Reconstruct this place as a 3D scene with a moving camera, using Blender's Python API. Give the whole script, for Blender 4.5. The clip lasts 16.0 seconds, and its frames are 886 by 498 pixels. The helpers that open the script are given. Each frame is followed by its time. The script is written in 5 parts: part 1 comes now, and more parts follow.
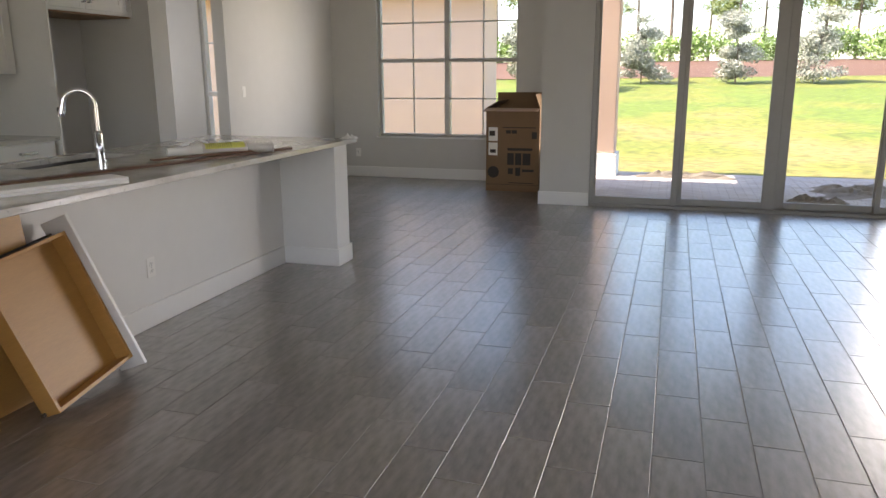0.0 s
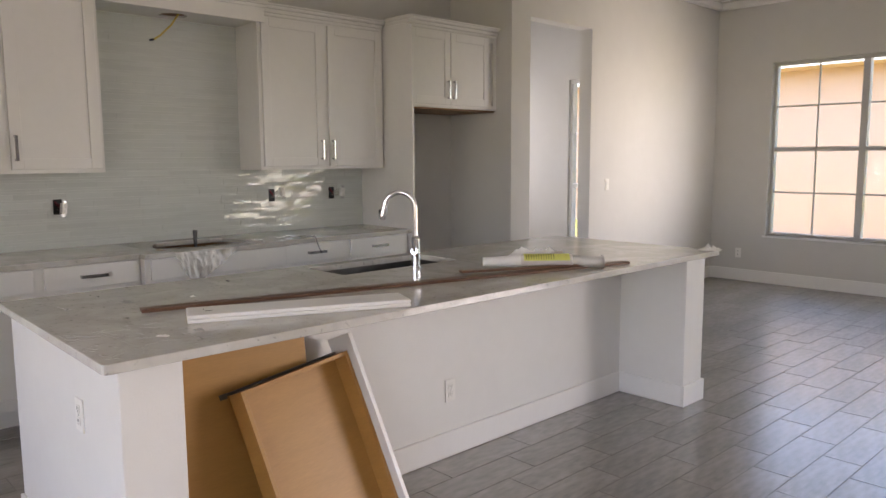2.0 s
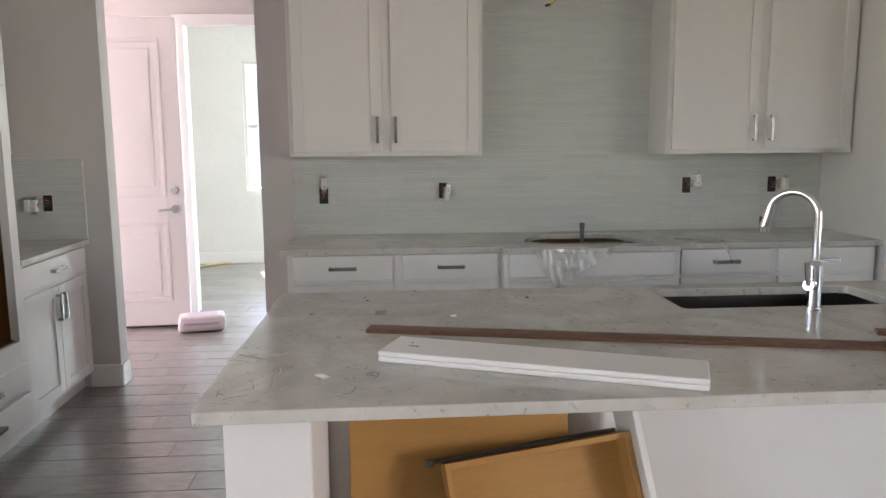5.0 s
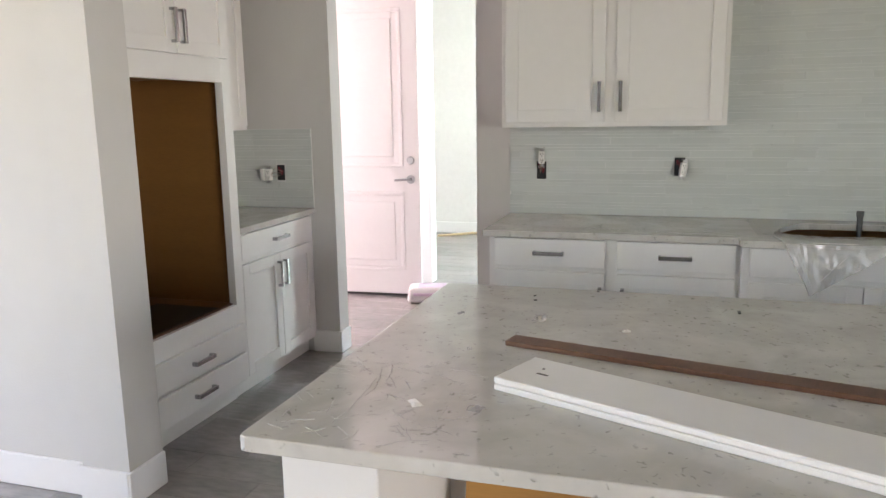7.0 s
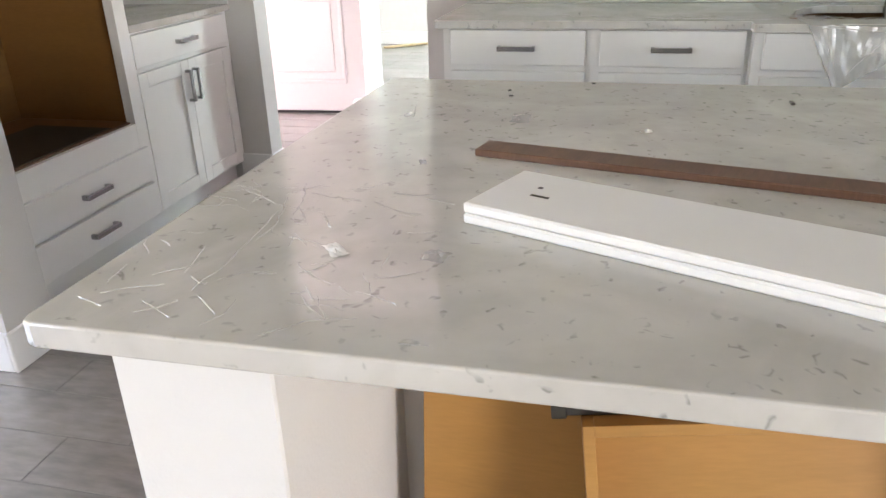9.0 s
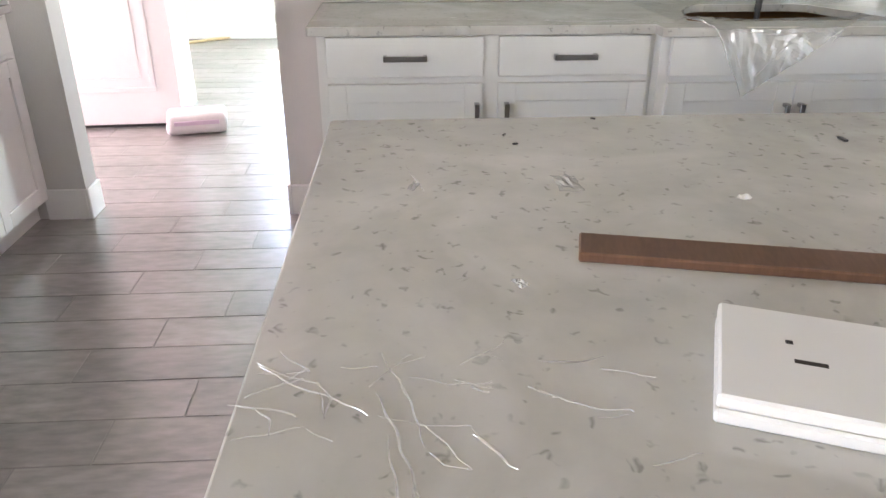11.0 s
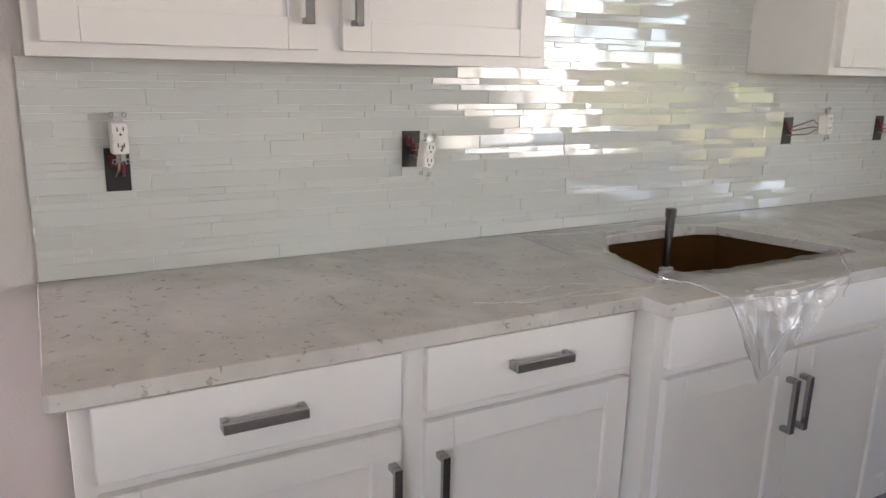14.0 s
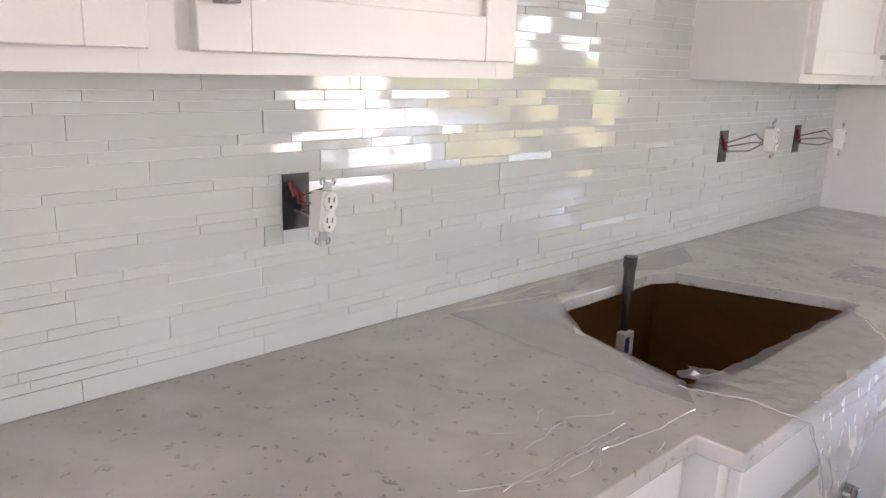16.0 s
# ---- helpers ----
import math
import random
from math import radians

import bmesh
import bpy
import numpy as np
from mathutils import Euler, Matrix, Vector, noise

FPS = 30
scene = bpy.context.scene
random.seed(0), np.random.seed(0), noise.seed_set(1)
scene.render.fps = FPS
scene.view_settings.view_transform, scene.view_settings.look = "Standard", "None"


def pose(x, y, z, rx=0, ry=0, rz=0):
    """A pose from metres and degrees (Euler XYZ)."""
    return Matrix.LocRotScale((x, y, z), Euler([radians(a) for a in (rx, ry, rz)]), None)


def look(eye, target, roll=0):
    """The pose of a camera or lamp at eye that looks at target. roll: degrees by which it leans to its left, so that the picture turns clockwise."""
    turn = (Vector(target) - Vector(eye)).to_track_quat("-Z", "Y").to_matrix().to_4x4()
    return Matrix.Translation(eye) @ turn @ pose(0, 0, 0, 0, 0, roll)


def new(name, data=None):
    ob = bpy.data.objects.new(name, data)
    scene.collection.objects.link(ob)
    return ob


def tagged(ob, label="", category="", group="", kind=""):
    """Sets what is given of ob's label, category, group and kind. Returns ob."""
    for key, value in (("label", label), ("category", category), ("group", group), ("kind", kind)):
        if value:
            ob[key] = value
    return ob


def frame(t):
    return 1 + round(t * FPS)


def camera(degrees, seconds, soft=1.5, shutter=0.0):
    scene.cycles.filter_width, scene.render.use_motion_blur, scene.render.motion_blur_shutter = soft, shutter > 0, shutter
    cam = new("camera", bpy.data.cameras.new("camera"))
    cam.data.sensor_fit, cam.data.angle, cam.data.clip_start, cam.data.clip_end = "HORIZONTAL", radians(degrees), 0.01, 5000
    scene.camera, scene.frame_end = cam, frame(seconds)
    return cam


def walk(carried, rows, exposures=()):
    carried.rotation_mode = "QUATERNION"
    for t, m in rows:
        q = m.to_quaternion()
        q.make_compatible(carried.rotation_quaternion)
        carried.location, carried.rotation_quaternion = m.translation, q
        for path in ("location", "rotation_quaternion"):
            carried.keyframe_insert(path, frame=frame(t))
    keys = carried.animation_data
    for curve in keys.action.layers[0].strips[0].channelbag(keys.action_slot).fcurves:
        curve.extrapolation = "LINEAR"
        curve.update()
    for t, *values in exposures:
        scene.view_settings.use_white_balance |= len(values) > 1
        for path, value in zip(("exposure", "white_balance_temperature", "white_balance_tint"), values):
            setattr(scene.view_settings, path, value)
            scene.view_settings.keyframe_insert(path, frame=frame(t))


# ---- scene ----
cam = camera(61.9, 16.0)
PATH = [
    (0, (-0.131, 1.124, 1.37), (-0.705, 2.984, 0.911), -0.3),
    (0.5, (-0.154, 1.401, 1.379), (-0.945, 3.187, 0.951), -0.3),
    (1, (-0.212, 1.616, 1.406), (-1.232, 3.295, 1.031), -0.3),
    (1.5, (-0.299, 1.833, 1.459), (-1.541, 3.371, 1.156), -0.3),
    (2, (-0.315, 2.004, 1.469), (-1.759, 3.367, 1.226), -0.3),
    (2.5, (-0.276, 2.206, 1.483), (-1.87, 3.395, 1.272), -0.4),
    (3, (-0.325, 2.372, 1.474), (-2.028, 3.401, 1.277), -0.4),
    (3.5, (-0.43, 2.576, 1.496), (-2.232, 3.417, 1.288), -0.4),
    (4, (-0.549, 2.773, 1.487), (-2.436, 3.394, 1.251), -0.2),
    (4.5, (-0.671, 2.974, 1.478), (-2.615, 3.363, 1.216), -0.3),
    (5, (-0.864, 3.092, 1.468), (-2.838, 3.241, 1.183), -0.4),
    (5.2, (-0.945, 3.139, 1.48), (-2.923, 3.187, 1.189), -0.5),
    (7.3, (-1.4, 3.395, 1.463), (-3.262, 2.775, 1.078), -1.3),
    (7.5, (-1.479, 3.383, 1.448), (-3.334, 2.77, 1.021), -1.7),
    (8, (-1.66, 3.332, 1.383), (-3.498, 2.749, 0.851), -2.2),
    (8.5, (-1.795, 3.287, 1.291), (-3.59, 2.75, 0.591), -2.6),
    (8.7, (-1.815, 3.278, 1.27), (-3.599, 2.778, 0.516), -2.1),
    (10.8, (-2.184, 2.857, 1.277), (-3.978, 2.914, 0.395), -0.2),
    (11, (-2.247, 2.818, 1.29), (-4.051, 2.935, 0.434), 0.1),
    (11.25, (-2.350, 2.667, 1.300), (-4.166, 2.888, 0.488), 0.4),
    (11.5, (-2.461, 2.656, 1.324), (-4.286, 2.947, 0.56), 0.6),
    (12, (-2.645, 2.525, 1.366), (-4.479, 2.999, 0.722), 0.9),
    (12.5, (-2.839, 2.496, 1.368), (-4.656, 3.102, 0.793), 1.1),
    (13, (-3.092, 2.541, 1.384), (-4.873, 3.29, 0.868), 1.4),
    (13.5, (-3.363, 2.554, 1.371), (-5.094, 3.426, 0.878), 1.5),
    (14, (-3.597, 2.556, 1.391), (-5.296, 3.498, 0.914), 1.3),
    (14.5, (-3.795, 2.6, 1.374), (-5.457, 3.603, 0.893), 1.3),
    (15, (-3.982, 2.68, 1.369), (-5.611, 3.736, 0.889), 1.2),
    (15.5, (-4.13, 2.728, 1.382), (-5.673, 3.905, 0.899), 1.5),
    (16, (-4.298, 2.764, 1.414), (-5.705, 4.1, 0.928), 1.9),
]
walk(cam, [(t, look(eye, target, roll)) for t, eye, target, roll in PATH], [(0.0, 2.45, 6950, 20), (1.0, 2.58, 7200, 19), (1.8, 2.9, 7150, 25), (2.5, 3.12, 6800, 25), (5.0, 3.08, 6650, 21), (8.0, 3.68, 6650, 17), (11.0, 3.88, 6650, 20), (12.5, 3.48, 6600, 21), (13.5, 3.5, 6700, 23), (14.0, 3.75, 6700, 25), (14.5, 3.95, 6700, 27), (16.0, 4.08, 6700, 31)])

# ---- light ----
world = bpy.data.worlds.new("sky")
scene.world = world
world.use_nodes = True
wn = world.node_tree.nodes
sky = wn.new("ShaderNodeTexSky")
sky.sky_type = 'NISHITA'
sky.sun_disc = False
SUN_EL, SUN_FROM = 54.0, (-0.97, -0.25)      # the sun stands high in the west
sky.sun_elevation = radians(SUN_EL)
sky.sun_rotation = math.atan2(SUN_FROM[0], SUN_FROM[1])
wn["Background"].inputs[1].default_value = 0.14
world.node_tree.links.new(sky.outputs[0], wn["Background"].inputs[0])
sun = new("sun", bpy.data.lights.new("sun", 'SUN'))
sun.data.energy, sun.data.angle, sun.data.color = 3.0, radians(0.5), (1.0, 0.95, 0.88)
_c = math.cos(radians(SUN_EL))
sun.matrix_world = look((SUN_FROM[0] * _c * 30, SUN_FROM[1] * _c * 30, math.sin(radians(SUN_EL)) * 30), (0, 0, 0))


def daylight(name, at, width, height, watts, colour):
    """Sky-like lamp at one opening, seen or added; it faces along local -z."""
    la = new(name, bpy.data.lights.new(name, 'AREA'))
    la.data.shape, la.data.size, la.data.size_y, la.data.energy, la.data.color = 'RECTANGLE', width, height, watts, colour
    la.matrix_world = at
    return la


WARM = (1.0, 0.93, 0.885)
# Unseen fill lamps on the south side, added to brighten the room.
daylight("fill_lamp_south", look((-1.7, -2.33, 1.65), (-1.7, 2, 1.5)), 3.0, 2.0, 4.5, WARM)
daylight("fill_lamp_south", look((2.1, -2.33, 1.65), (2.1, 2, 1.5)), 3.0, 2.0, 5, WARM)
slide = daylight("daylight_sliding_door", look((3.40, 9.80, 1.25), (-0.9, 1.3, 1.15)), 2.5, 2.2, 10.5, WARM)
slide.data.spread = radians(74)
nook = daylight("daylight_nook", look((-1.44, 9.62, 1.45), (-4.63, 8.75, 1.5)), 0.95, 1.9, 2.4, (1.0, 0.97, 0.90))
nook.data.spread = radians(68)
# Pink fill at an unseen opening, added to brighten the foyer.
daylight("fill_lamp_entry", look((-6.97, -2.33, 1.25), (-6.97, 2, 1.2)), 1.5, 2.4, 36, (1.0, 0.81, 0.88))
# Greenish fill at an added opening, out of view, brightens the front room.
daylight("fill_lamp_front", look((-10.22, 4.6, 1.7), (-7, 4.6, 1.4)), 1.6, 1.6, 44, (0.74, 1.0, 0.95))
# Fill lamp in the hall's unseen back wall, added to lift the hall.
daylight("fill_lamp_hall", look((-6.58, 7.86, 1.6), (-4, 7.86, 1.4)), 1.1, 1.4, 2.2, (0.93, 0.98, 1.0))


# ---- materials ----
def mat(name, base, rough=0.5, metal=0.0, vary=0.06, scale=3.0, bump=0.0, bscale=60.0, rand=0.0, island=0.0, stretch=(1, 1, 1), coat=0.0, spec=0.5):
    """Principled surface whose colour wanders at two scales, with fine relief; rand and island vary it piece by piece."""
    m = bpy.data.materials.new(name)
    m.use_nodes = True
    n, l = m.node_tree.nodes, m.node_tree.links
    p = n["Principled BSDF"]
    p.inputs["Roughness"].default_value, p.inputs["Metallic"].default_value = rough, metal
    p.inputs["Specular IOR Level"].default_value = spec
    p.inputs["Coat Weight"].default_value = coat
    co = n.new("ShaderNodeTexCoord")
    mp = n.new("ShaderNodeMapping")
    mp.inputs["Scale"].default_value = stretch
    l.new(co.outputs["Object"], mp.inputs[0])
    a, b = n.new("ShaderNodeTexNoise"), n.new("ShaderNodeTexNoise")
    a.inputs["Scale"].default_value, a.inputs["Detail"].default_value = scale, 4
    b.inputs["Scale"].default_value, b.inputs["Detail"].default_value = scale * 9, 6
    l.new(mp.outputs[0], a.inputs[0]), l.new(mp.outputs[0], b.inputs[0])
    add = n.new("ShaderNodeMath")
    add.operation = 'ADD'
    l.new(a.outputs[0], add.inputs[0]), l.new(b.outputs[0], add.inputs[1])
    rng = n.new("ShaderNodeMapRange")
    rng.inputs[1].default_value, rng.inputs[2].default_value = 0.6, 1.4
    rng.inputs[3].default_value, rng.inputs[4].default_value = 1 - vary, 1 + vary
    l.new(add.outputs[0], rng.inputs[0])
    val = rng.outputs[0]
    for amount, node, sock in ((rand, "ShaderNodeObjectInfo", "Random"), (island, "ShaderNodeNewGeometry", "Random Per Island")):
        if amount:
            g, r2, mu = n.new(node), n.new("ShaderNodeMapRange"), n.new("ShaderNodeMath")
            r2.inputs[3].default_value, r2.inputs[4].default_value = 1 - amount, 1 + amount
            l.new(g.outputs[sock], r2.inputs[0])
            mu.operation = 'MULTIPLY'
            l.new(val, mu.inputs[0]), l.new(r2.outputs[0], mu.inputs[1])
            val = mu.outputs[0]
    mix = n.new("ShaderNodeVectorMath")
    mix.operation = 'SCALE'
    mix.inputs[0].default_value = base
    l.new(val, mix.inputs["Scale"])
    l.new(mix.outputs[0], p.inputs["Base Color"])
    if bump:
        c, bu = n.new("ShaderNodeTexNoise"), n.new("ShaderNodeBump")
        c.inputs["Scale"].default_value, c.inputs["Detail"].default_value = bscale, 3
        l.new(mp.outputs[0], c.inputs[0])
        bu.inputs["Strength"].default_value, bu.inputs["Distance"].default_value = bump, 0.004
        l.new(c.outputs[0], bu.inputs["Height"])
        l.new(bu.outputs[0], p.inputs["Normal"])
    return m


def ramp(m, tex, stops):
    """A colour ramp fed by a texture's first output."""
    r = m.node_tree.nodes.new("ShaderNodeValToRGB")
    el = r.color_ramp.elements
    while len(el) < len(stops):
        el.new(0.5)
    for e, (at, c) in zip(el, stops):
        e.position, e.color = at, (*c, 1)
    m.node_tree.links.new(tex, r.inputs[0])
    return r


PAINT = mat("wall_paint", (0.60, 0.59, 0.565), 0.75, vary=0.025, scale=0.8, bump=0.25, bscale=160)
CEIL = mat("ceiling_paint", (0.78, 0.775, 0.76), 0.85, vary=0.02, scale=0.8, bump=0.35, bscale=90)
TRIM = mat("trim_paint", (0.80, 0.795, 0.78), 0.38, vary=0.02, scale=2)
CAB = mat("cabinet_paint", (0.76, 0.755, 0.73), 0.36, vary=0.02, scale=2.5, bump=0.04, bscale=200)
ISLE = mat("island_wall_paint", (0.74, 0.735, 0.715), 0.6, vary=0.025, scale=1.2, bump=0.22, bscale=150)
CHROME = mat("chrome", (0.78, 0.78, 0.79), 0.09, 1.0, vary=0.02)
STEEL = mat("brushed_steel", (0.42, 0.42, 0.43), 0.3, 1.0, vary=0.08, scale=6, stretch=(1, 30, 1))
BLACK = mat("black_plastic", (0.02, 0.02, 0.02), 0.45, vary=0.1)
WHITE = mat("white_plastic", (0.8, 0.79, 0.76), 0.35, vary=0.02)
RED = mat("red_wire_nut", (0.16, 0.008, 0.015), 0.4)
DARKPIPE = mat("grey_steel_pipe", (0.13, 0.128, 0.125), 0.42, 1.0, vary=0.12, scale=8)
SINK = mat("dark_satin_steel", (0.20, 0.195, 0.185), 0.36, 1.0, vary=0.08, scale=6)
COPPER = mat("bare_wire", (0.35, 0.3, 0.24), 0.35, 0.8)
YELLOW = mat("yellow_sheathed_cable", (0.6, 0.46, 0.08), 0.45)
BIRCH = mat("drawer_plywood", (0.440, 0.232, 0.065), 0.42, vary=0.10, scale=3, bump=0.05, bscale=80, stretch=(1, 1, 7))
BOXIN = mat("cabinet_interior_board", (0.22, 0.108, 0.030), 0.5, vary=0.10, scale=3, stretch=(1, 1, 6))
STRIP = mat("stained_wood_strip", (0.135, 0.067, 0.040), 0.45, vary=0.25, scale=5, stretch=(6, 1, 1))
CARD = mat("brown_cardboard", (0.185, 0.11, 0.058), 0.85, vary=0.08, scale=5, bump=0.1, bscale=90)
PRINT = mat("dark_print", (0.035, 0.028, 0.024), 0.8, vary=0.2)
LABEL = mat("white_label", (0.72, 0.7, 0.66), 0.6)
GROUT = mat("floor_grout", (0.21, 0.20, 0.19), 0.95, vary=0.08, scale=8, spec=0.15)
TGROUT = mat("backsplash_grout", (0.82, 0.83, 0.81), 0.85, vary=0.04)
# Chrome of the pulls, its colour darkened to paint in dark reflections.
PULL = mat("darkened_chrome", (0.36, 0.36, 0.365), 0.2, 1.0, vary=0.05, scale=6)
WINBAR = mat("grey_window_vinyl", (0.50, 0.49, 0.47), 0.45, vary=0.04)
FRAME = mat("bronze_grey_aluminium", (0.27, 0.26, 0.245), 0.45, 0.3, vary=0.05)
WFRAME = mat("white_window_vinyl", (0.76, 0.76, 0.74), 0.4)
DOORP = mat("door_paint", (0.80, 0.77, 0.76), 0.4, vary=0.02)
PEACH = mat("peach_stucco", (0.62, 0.44, 0.345), 0.9, vary=0.06, scale=1.5, bump=0.4, bscale=60)
PAVER = mat("pale_paver", (0.42, 0.37, 0.35), 0.85, vary=0.12, scale=3, bump=0.3, bscale=50, island=0.10)
ROOF = mat("roof_shingle", (0.22, 0.17, 0.14), 0.9, vary=0.2, scale=8)
BARK = mat("bark", (0.17, 0.12, 0.09), 0.9, vary=0.25, scale=6, bump=0.5, bscale=30)
LEAF = mat("leaf_green", (0.20, 0.29, 0.06), 0.6, vary=0.3, scale=1.5, island=0.35)
PINE = mat("pine_needles", (0.20, 0.23, 0.06), 0.65, vary=0.3, scale=1.2, island=0.35)
SILVER = mat("silver_leaf", (0.30, 0.295, 0.22), 0.6, vary=0.2, scale=1.5, island=0.3)
TARP = mat("drop_cloth", (0.21, 0.175, 0.14), 0.85, vary=0.15, scale=6, bump=0.3, bscale=20)
PAPER = mat("pale_paper_sack", (0.62, 0.58, 0.57), 0.7, vary=0.06, scale=9, bump=0.2, bscale=14)
MAGENTA = mat("purple_print", (0.56, 0.43, 0.53), 0.7)
LIME = mat("yellow_label", (0.66, 0.66, 0.16), 0.45, vary=0.06)
OLIVE = mat("dark_olive_print", (0.17, 0.17, 0.05), 0.5)
BLUE = mat("blue_tag", (0.03, 0.06, 0.30), 0.4)
PINEWOOD = mat("raw_pine_trim", (0.62, 0.46, 0.28), 0.6, vary=0.1, stretch=(1, 8, 1))
SHUTTER = mat("teal_shutter", (0.10, 0.30, 0.33), 0.5)
LIGHTSTUCCO = mat("white_stucco", (0.75, 0.74, 0.72), 0.9, vary=0.04, scale=2, bump=0.3, bscale=40)

# porcelain plank: grey-brown with long drifting wood-like clouds
TILE = mat("grey_porcelain_plank", (0.212, 0.190, 0.175), 0.38, vary=0.5, scale=1.5, rand=0.16, island=0.16, stretch=(2.6, 0.8, 1), bump=0.08, bscale=24, spec=1.0, coat=1.0)
TILE.node_tree.nodes["Principled BSDF"].inputs["Coat Roughness"].default_value = 0.25
TILE.node_tree.nodes["Principled BSDF"].inputs["Coat IOR"].default_value = 1.85
# glass mosaic: pale, glossy, each piece its own tint
MOSAIC = mat("pale_glass_tile", (0.60, 0.635, 0.61), 0.06, vary=0.015, rand=0.035, island=0.035, spec=0.6, coat=0.3)



def uneven_setting(m, amount):
    """Every tile sits at its own slight angle, so that reflections break from piece to piece."""
    n, l = m.node_tree.nodes, m.node_tree.links
    geo, info, add, white = n.new("ShaderNodeNewGeometry"), n.new("ShaderNodeObjectInfo"), n.new("ShaderNodeMath"), n.new("ShaderNodeTexWhiteNoise")
    white.noise_dimensions = '1D'
    l.new(geo.outputs["Random Per Island"], add.inputs[0]), l.new(info.outputs["Random"], add.inputs[1])
    l.new(add.outputs[0], white.inputs["W"])
    tilt, norm = n.new("ShaderNodeVectorMath"), n.new("ShaderNodeVectorMath")
    tilt.operation, norm.operation = 'MULTIPLY_ADD', 'NORMALIZE'
    tilt.inputs[1].default_value = (amount, amount, amount)
    off = n.new("ShaderNodeVectorMath")
    off.inputs[1].default_value = (-0.5, -0.5, -0.5)
    l.new(white.outputs["Color"], off.inputs[0]), l.new(off.outputs[0], tilt.inputs[0]), l.new(geo.outputs["Normal"], tilt.inputs[2])
    l.new(tilt.outputs[0], norm.inputs[0])
    for sock in ("Normal", "Coat Normal"):
        l.new(norm.outputs[0], n["Principled BSDF"].inputs[sock])


uneven_setting(MOSAIC, 0.075)


def quartz():
    m = mat("veined_quartz", (0.50, 0.49, 0.455), 0.14, vary=0.085, scale=3.0, spec=0.6)
    n, l = m.node_tree.nodes, m.node_tree.links
    p = n["Principled BSDF"]
    base = p.inputs["Base Color"].links[0].from_socket
    co = n.new("ShaderNodeTexCoord")
    warp = n.new("ShaderNodeTexNoise")
    warp.inputs["Scale"].default_value, warp.inputs["Detail"].default_value = 9, 3
    l.new(co.outputs["Object"], warp.inputs[0])
    add = n.new("ShaderNodeVectorMath")
    add.operation = 'MULTIPLY_ADD'
    l.new(warp.outputs["Color"], add.inputs[0])
    add.inputs[1].default_value = (0.22, 0.22, 0.22)
    l.new(co.outputs["Object"], add.inputs[2])
    vor = n.new("ShaderNodeTexVoronoi")
    vor.feature = 'DISTANCE_TO_EDGE'
    vor.inputs["Scale"].default_value = 24
    l.new(add.outputs[0], vor.inputs[0])
    edge = ramp(m, vor.outputs["Distance"], [(0.0, (1, 1, 1)), (0.12, (0, 0, 0))])
    gate = n.new("ShaderNodeTexNoise")
    gate.inputs["Scale"].default_value, gate.inputs["Detail"].default_value = 48, 2
    l.new(co.outputs["Object"], gate.inputs[0])
    gr = ramp(m, gate.outputs[0], [(0.60, (0, 0, 0)), (0.66, (1, 1, 1))])
    mu = n.new("ShaderNodeMath")
    mu.operation = 'MULTIPLY'
    l.new(edge.outputs[0], mu.inputs[0]), l.new(gr.outputs[0], mu.inputs[1])
    sc = n.new("ShaderNodeMath")
    sc.operation = 'MULTIPLY'
    sc.inputs[1].default_value = 0.78
    l.new(mu.outputs[0], sc.inputs[0])
    mix = n.new("ShaderNodeMix")
    mix.data_type = 'RGBA'
    mix.inputs[7].default_value = (0.19, 0.19, 0.17, 1)
    l.new(sc.outputs[0], mix.inputs[0]), l.new(base, mix.inputs[6])
    # dusty smears left by the building work
    dust = n.new("ShaderNodeTexNoise")
    dust.inputs["Scale"].default_value, dust.inputs["Detail"].default_value, dust.inputs["Distortion"].default_value = 2.2, 3, 0.0
    l.new(co.outputs["Object"], dust.inputs[0])
    dr = ramp(m, dust.outputs[0], [(0.25, (0.06, 0.06, 0.06)), (0.85, (0.22, 0.22, 0.22))])
    l.new(dr.outputs[0], p.inputs["Roughness"])
    milk = n.new("ShaderNodeTexNoise")
    milk.inputs["Scale"].default_value, milk.inputs["Detail"].default_value, milk.inputs["Distortion"].default_value = 3.4, 5, 1.6
    l.new(co.outputs["Object"], milk.inputs[0])
    mk = ramp(m, milk.outputs[0], [(0.44, (0, 0, 0)), (0.66, (0.5, 0.5, 0.5))])
    haze = n.new("ShaderNodeMix")
    haze.data_type = 'RGBA'
    haze.inputs[7].default_value = (0.66, 0.65, 0.62, 1)
    l.new(mk.outputs[0], haze.inputs[0]), l.new(mix.outputs[2], haze.inputs[6])
    l.new(haze.outputs[2], p.inputs["Base Color"])
    rip, bu = n.new("ShaderNodeTexNoise"), n.new("ShaderNodeBump")
    rip.inputs["Scale"].default_value, rip.inputs["Detail"].default_value, rip.inputs["Distortion"].default_value = 16, 3, 1.2
    l.new(co.outputs["Object"], rip.inputs[0])
    bu.inputs["Strength"].default_value, bu.inputs["Distance"].default_value = 0.06, 0.004
    l.new(rip.outputs[0], bu.inputs["Height"])
    l.new(bu.outputs[0], p.inputs["Normal"])
    return m


QUARTZ = quartz()


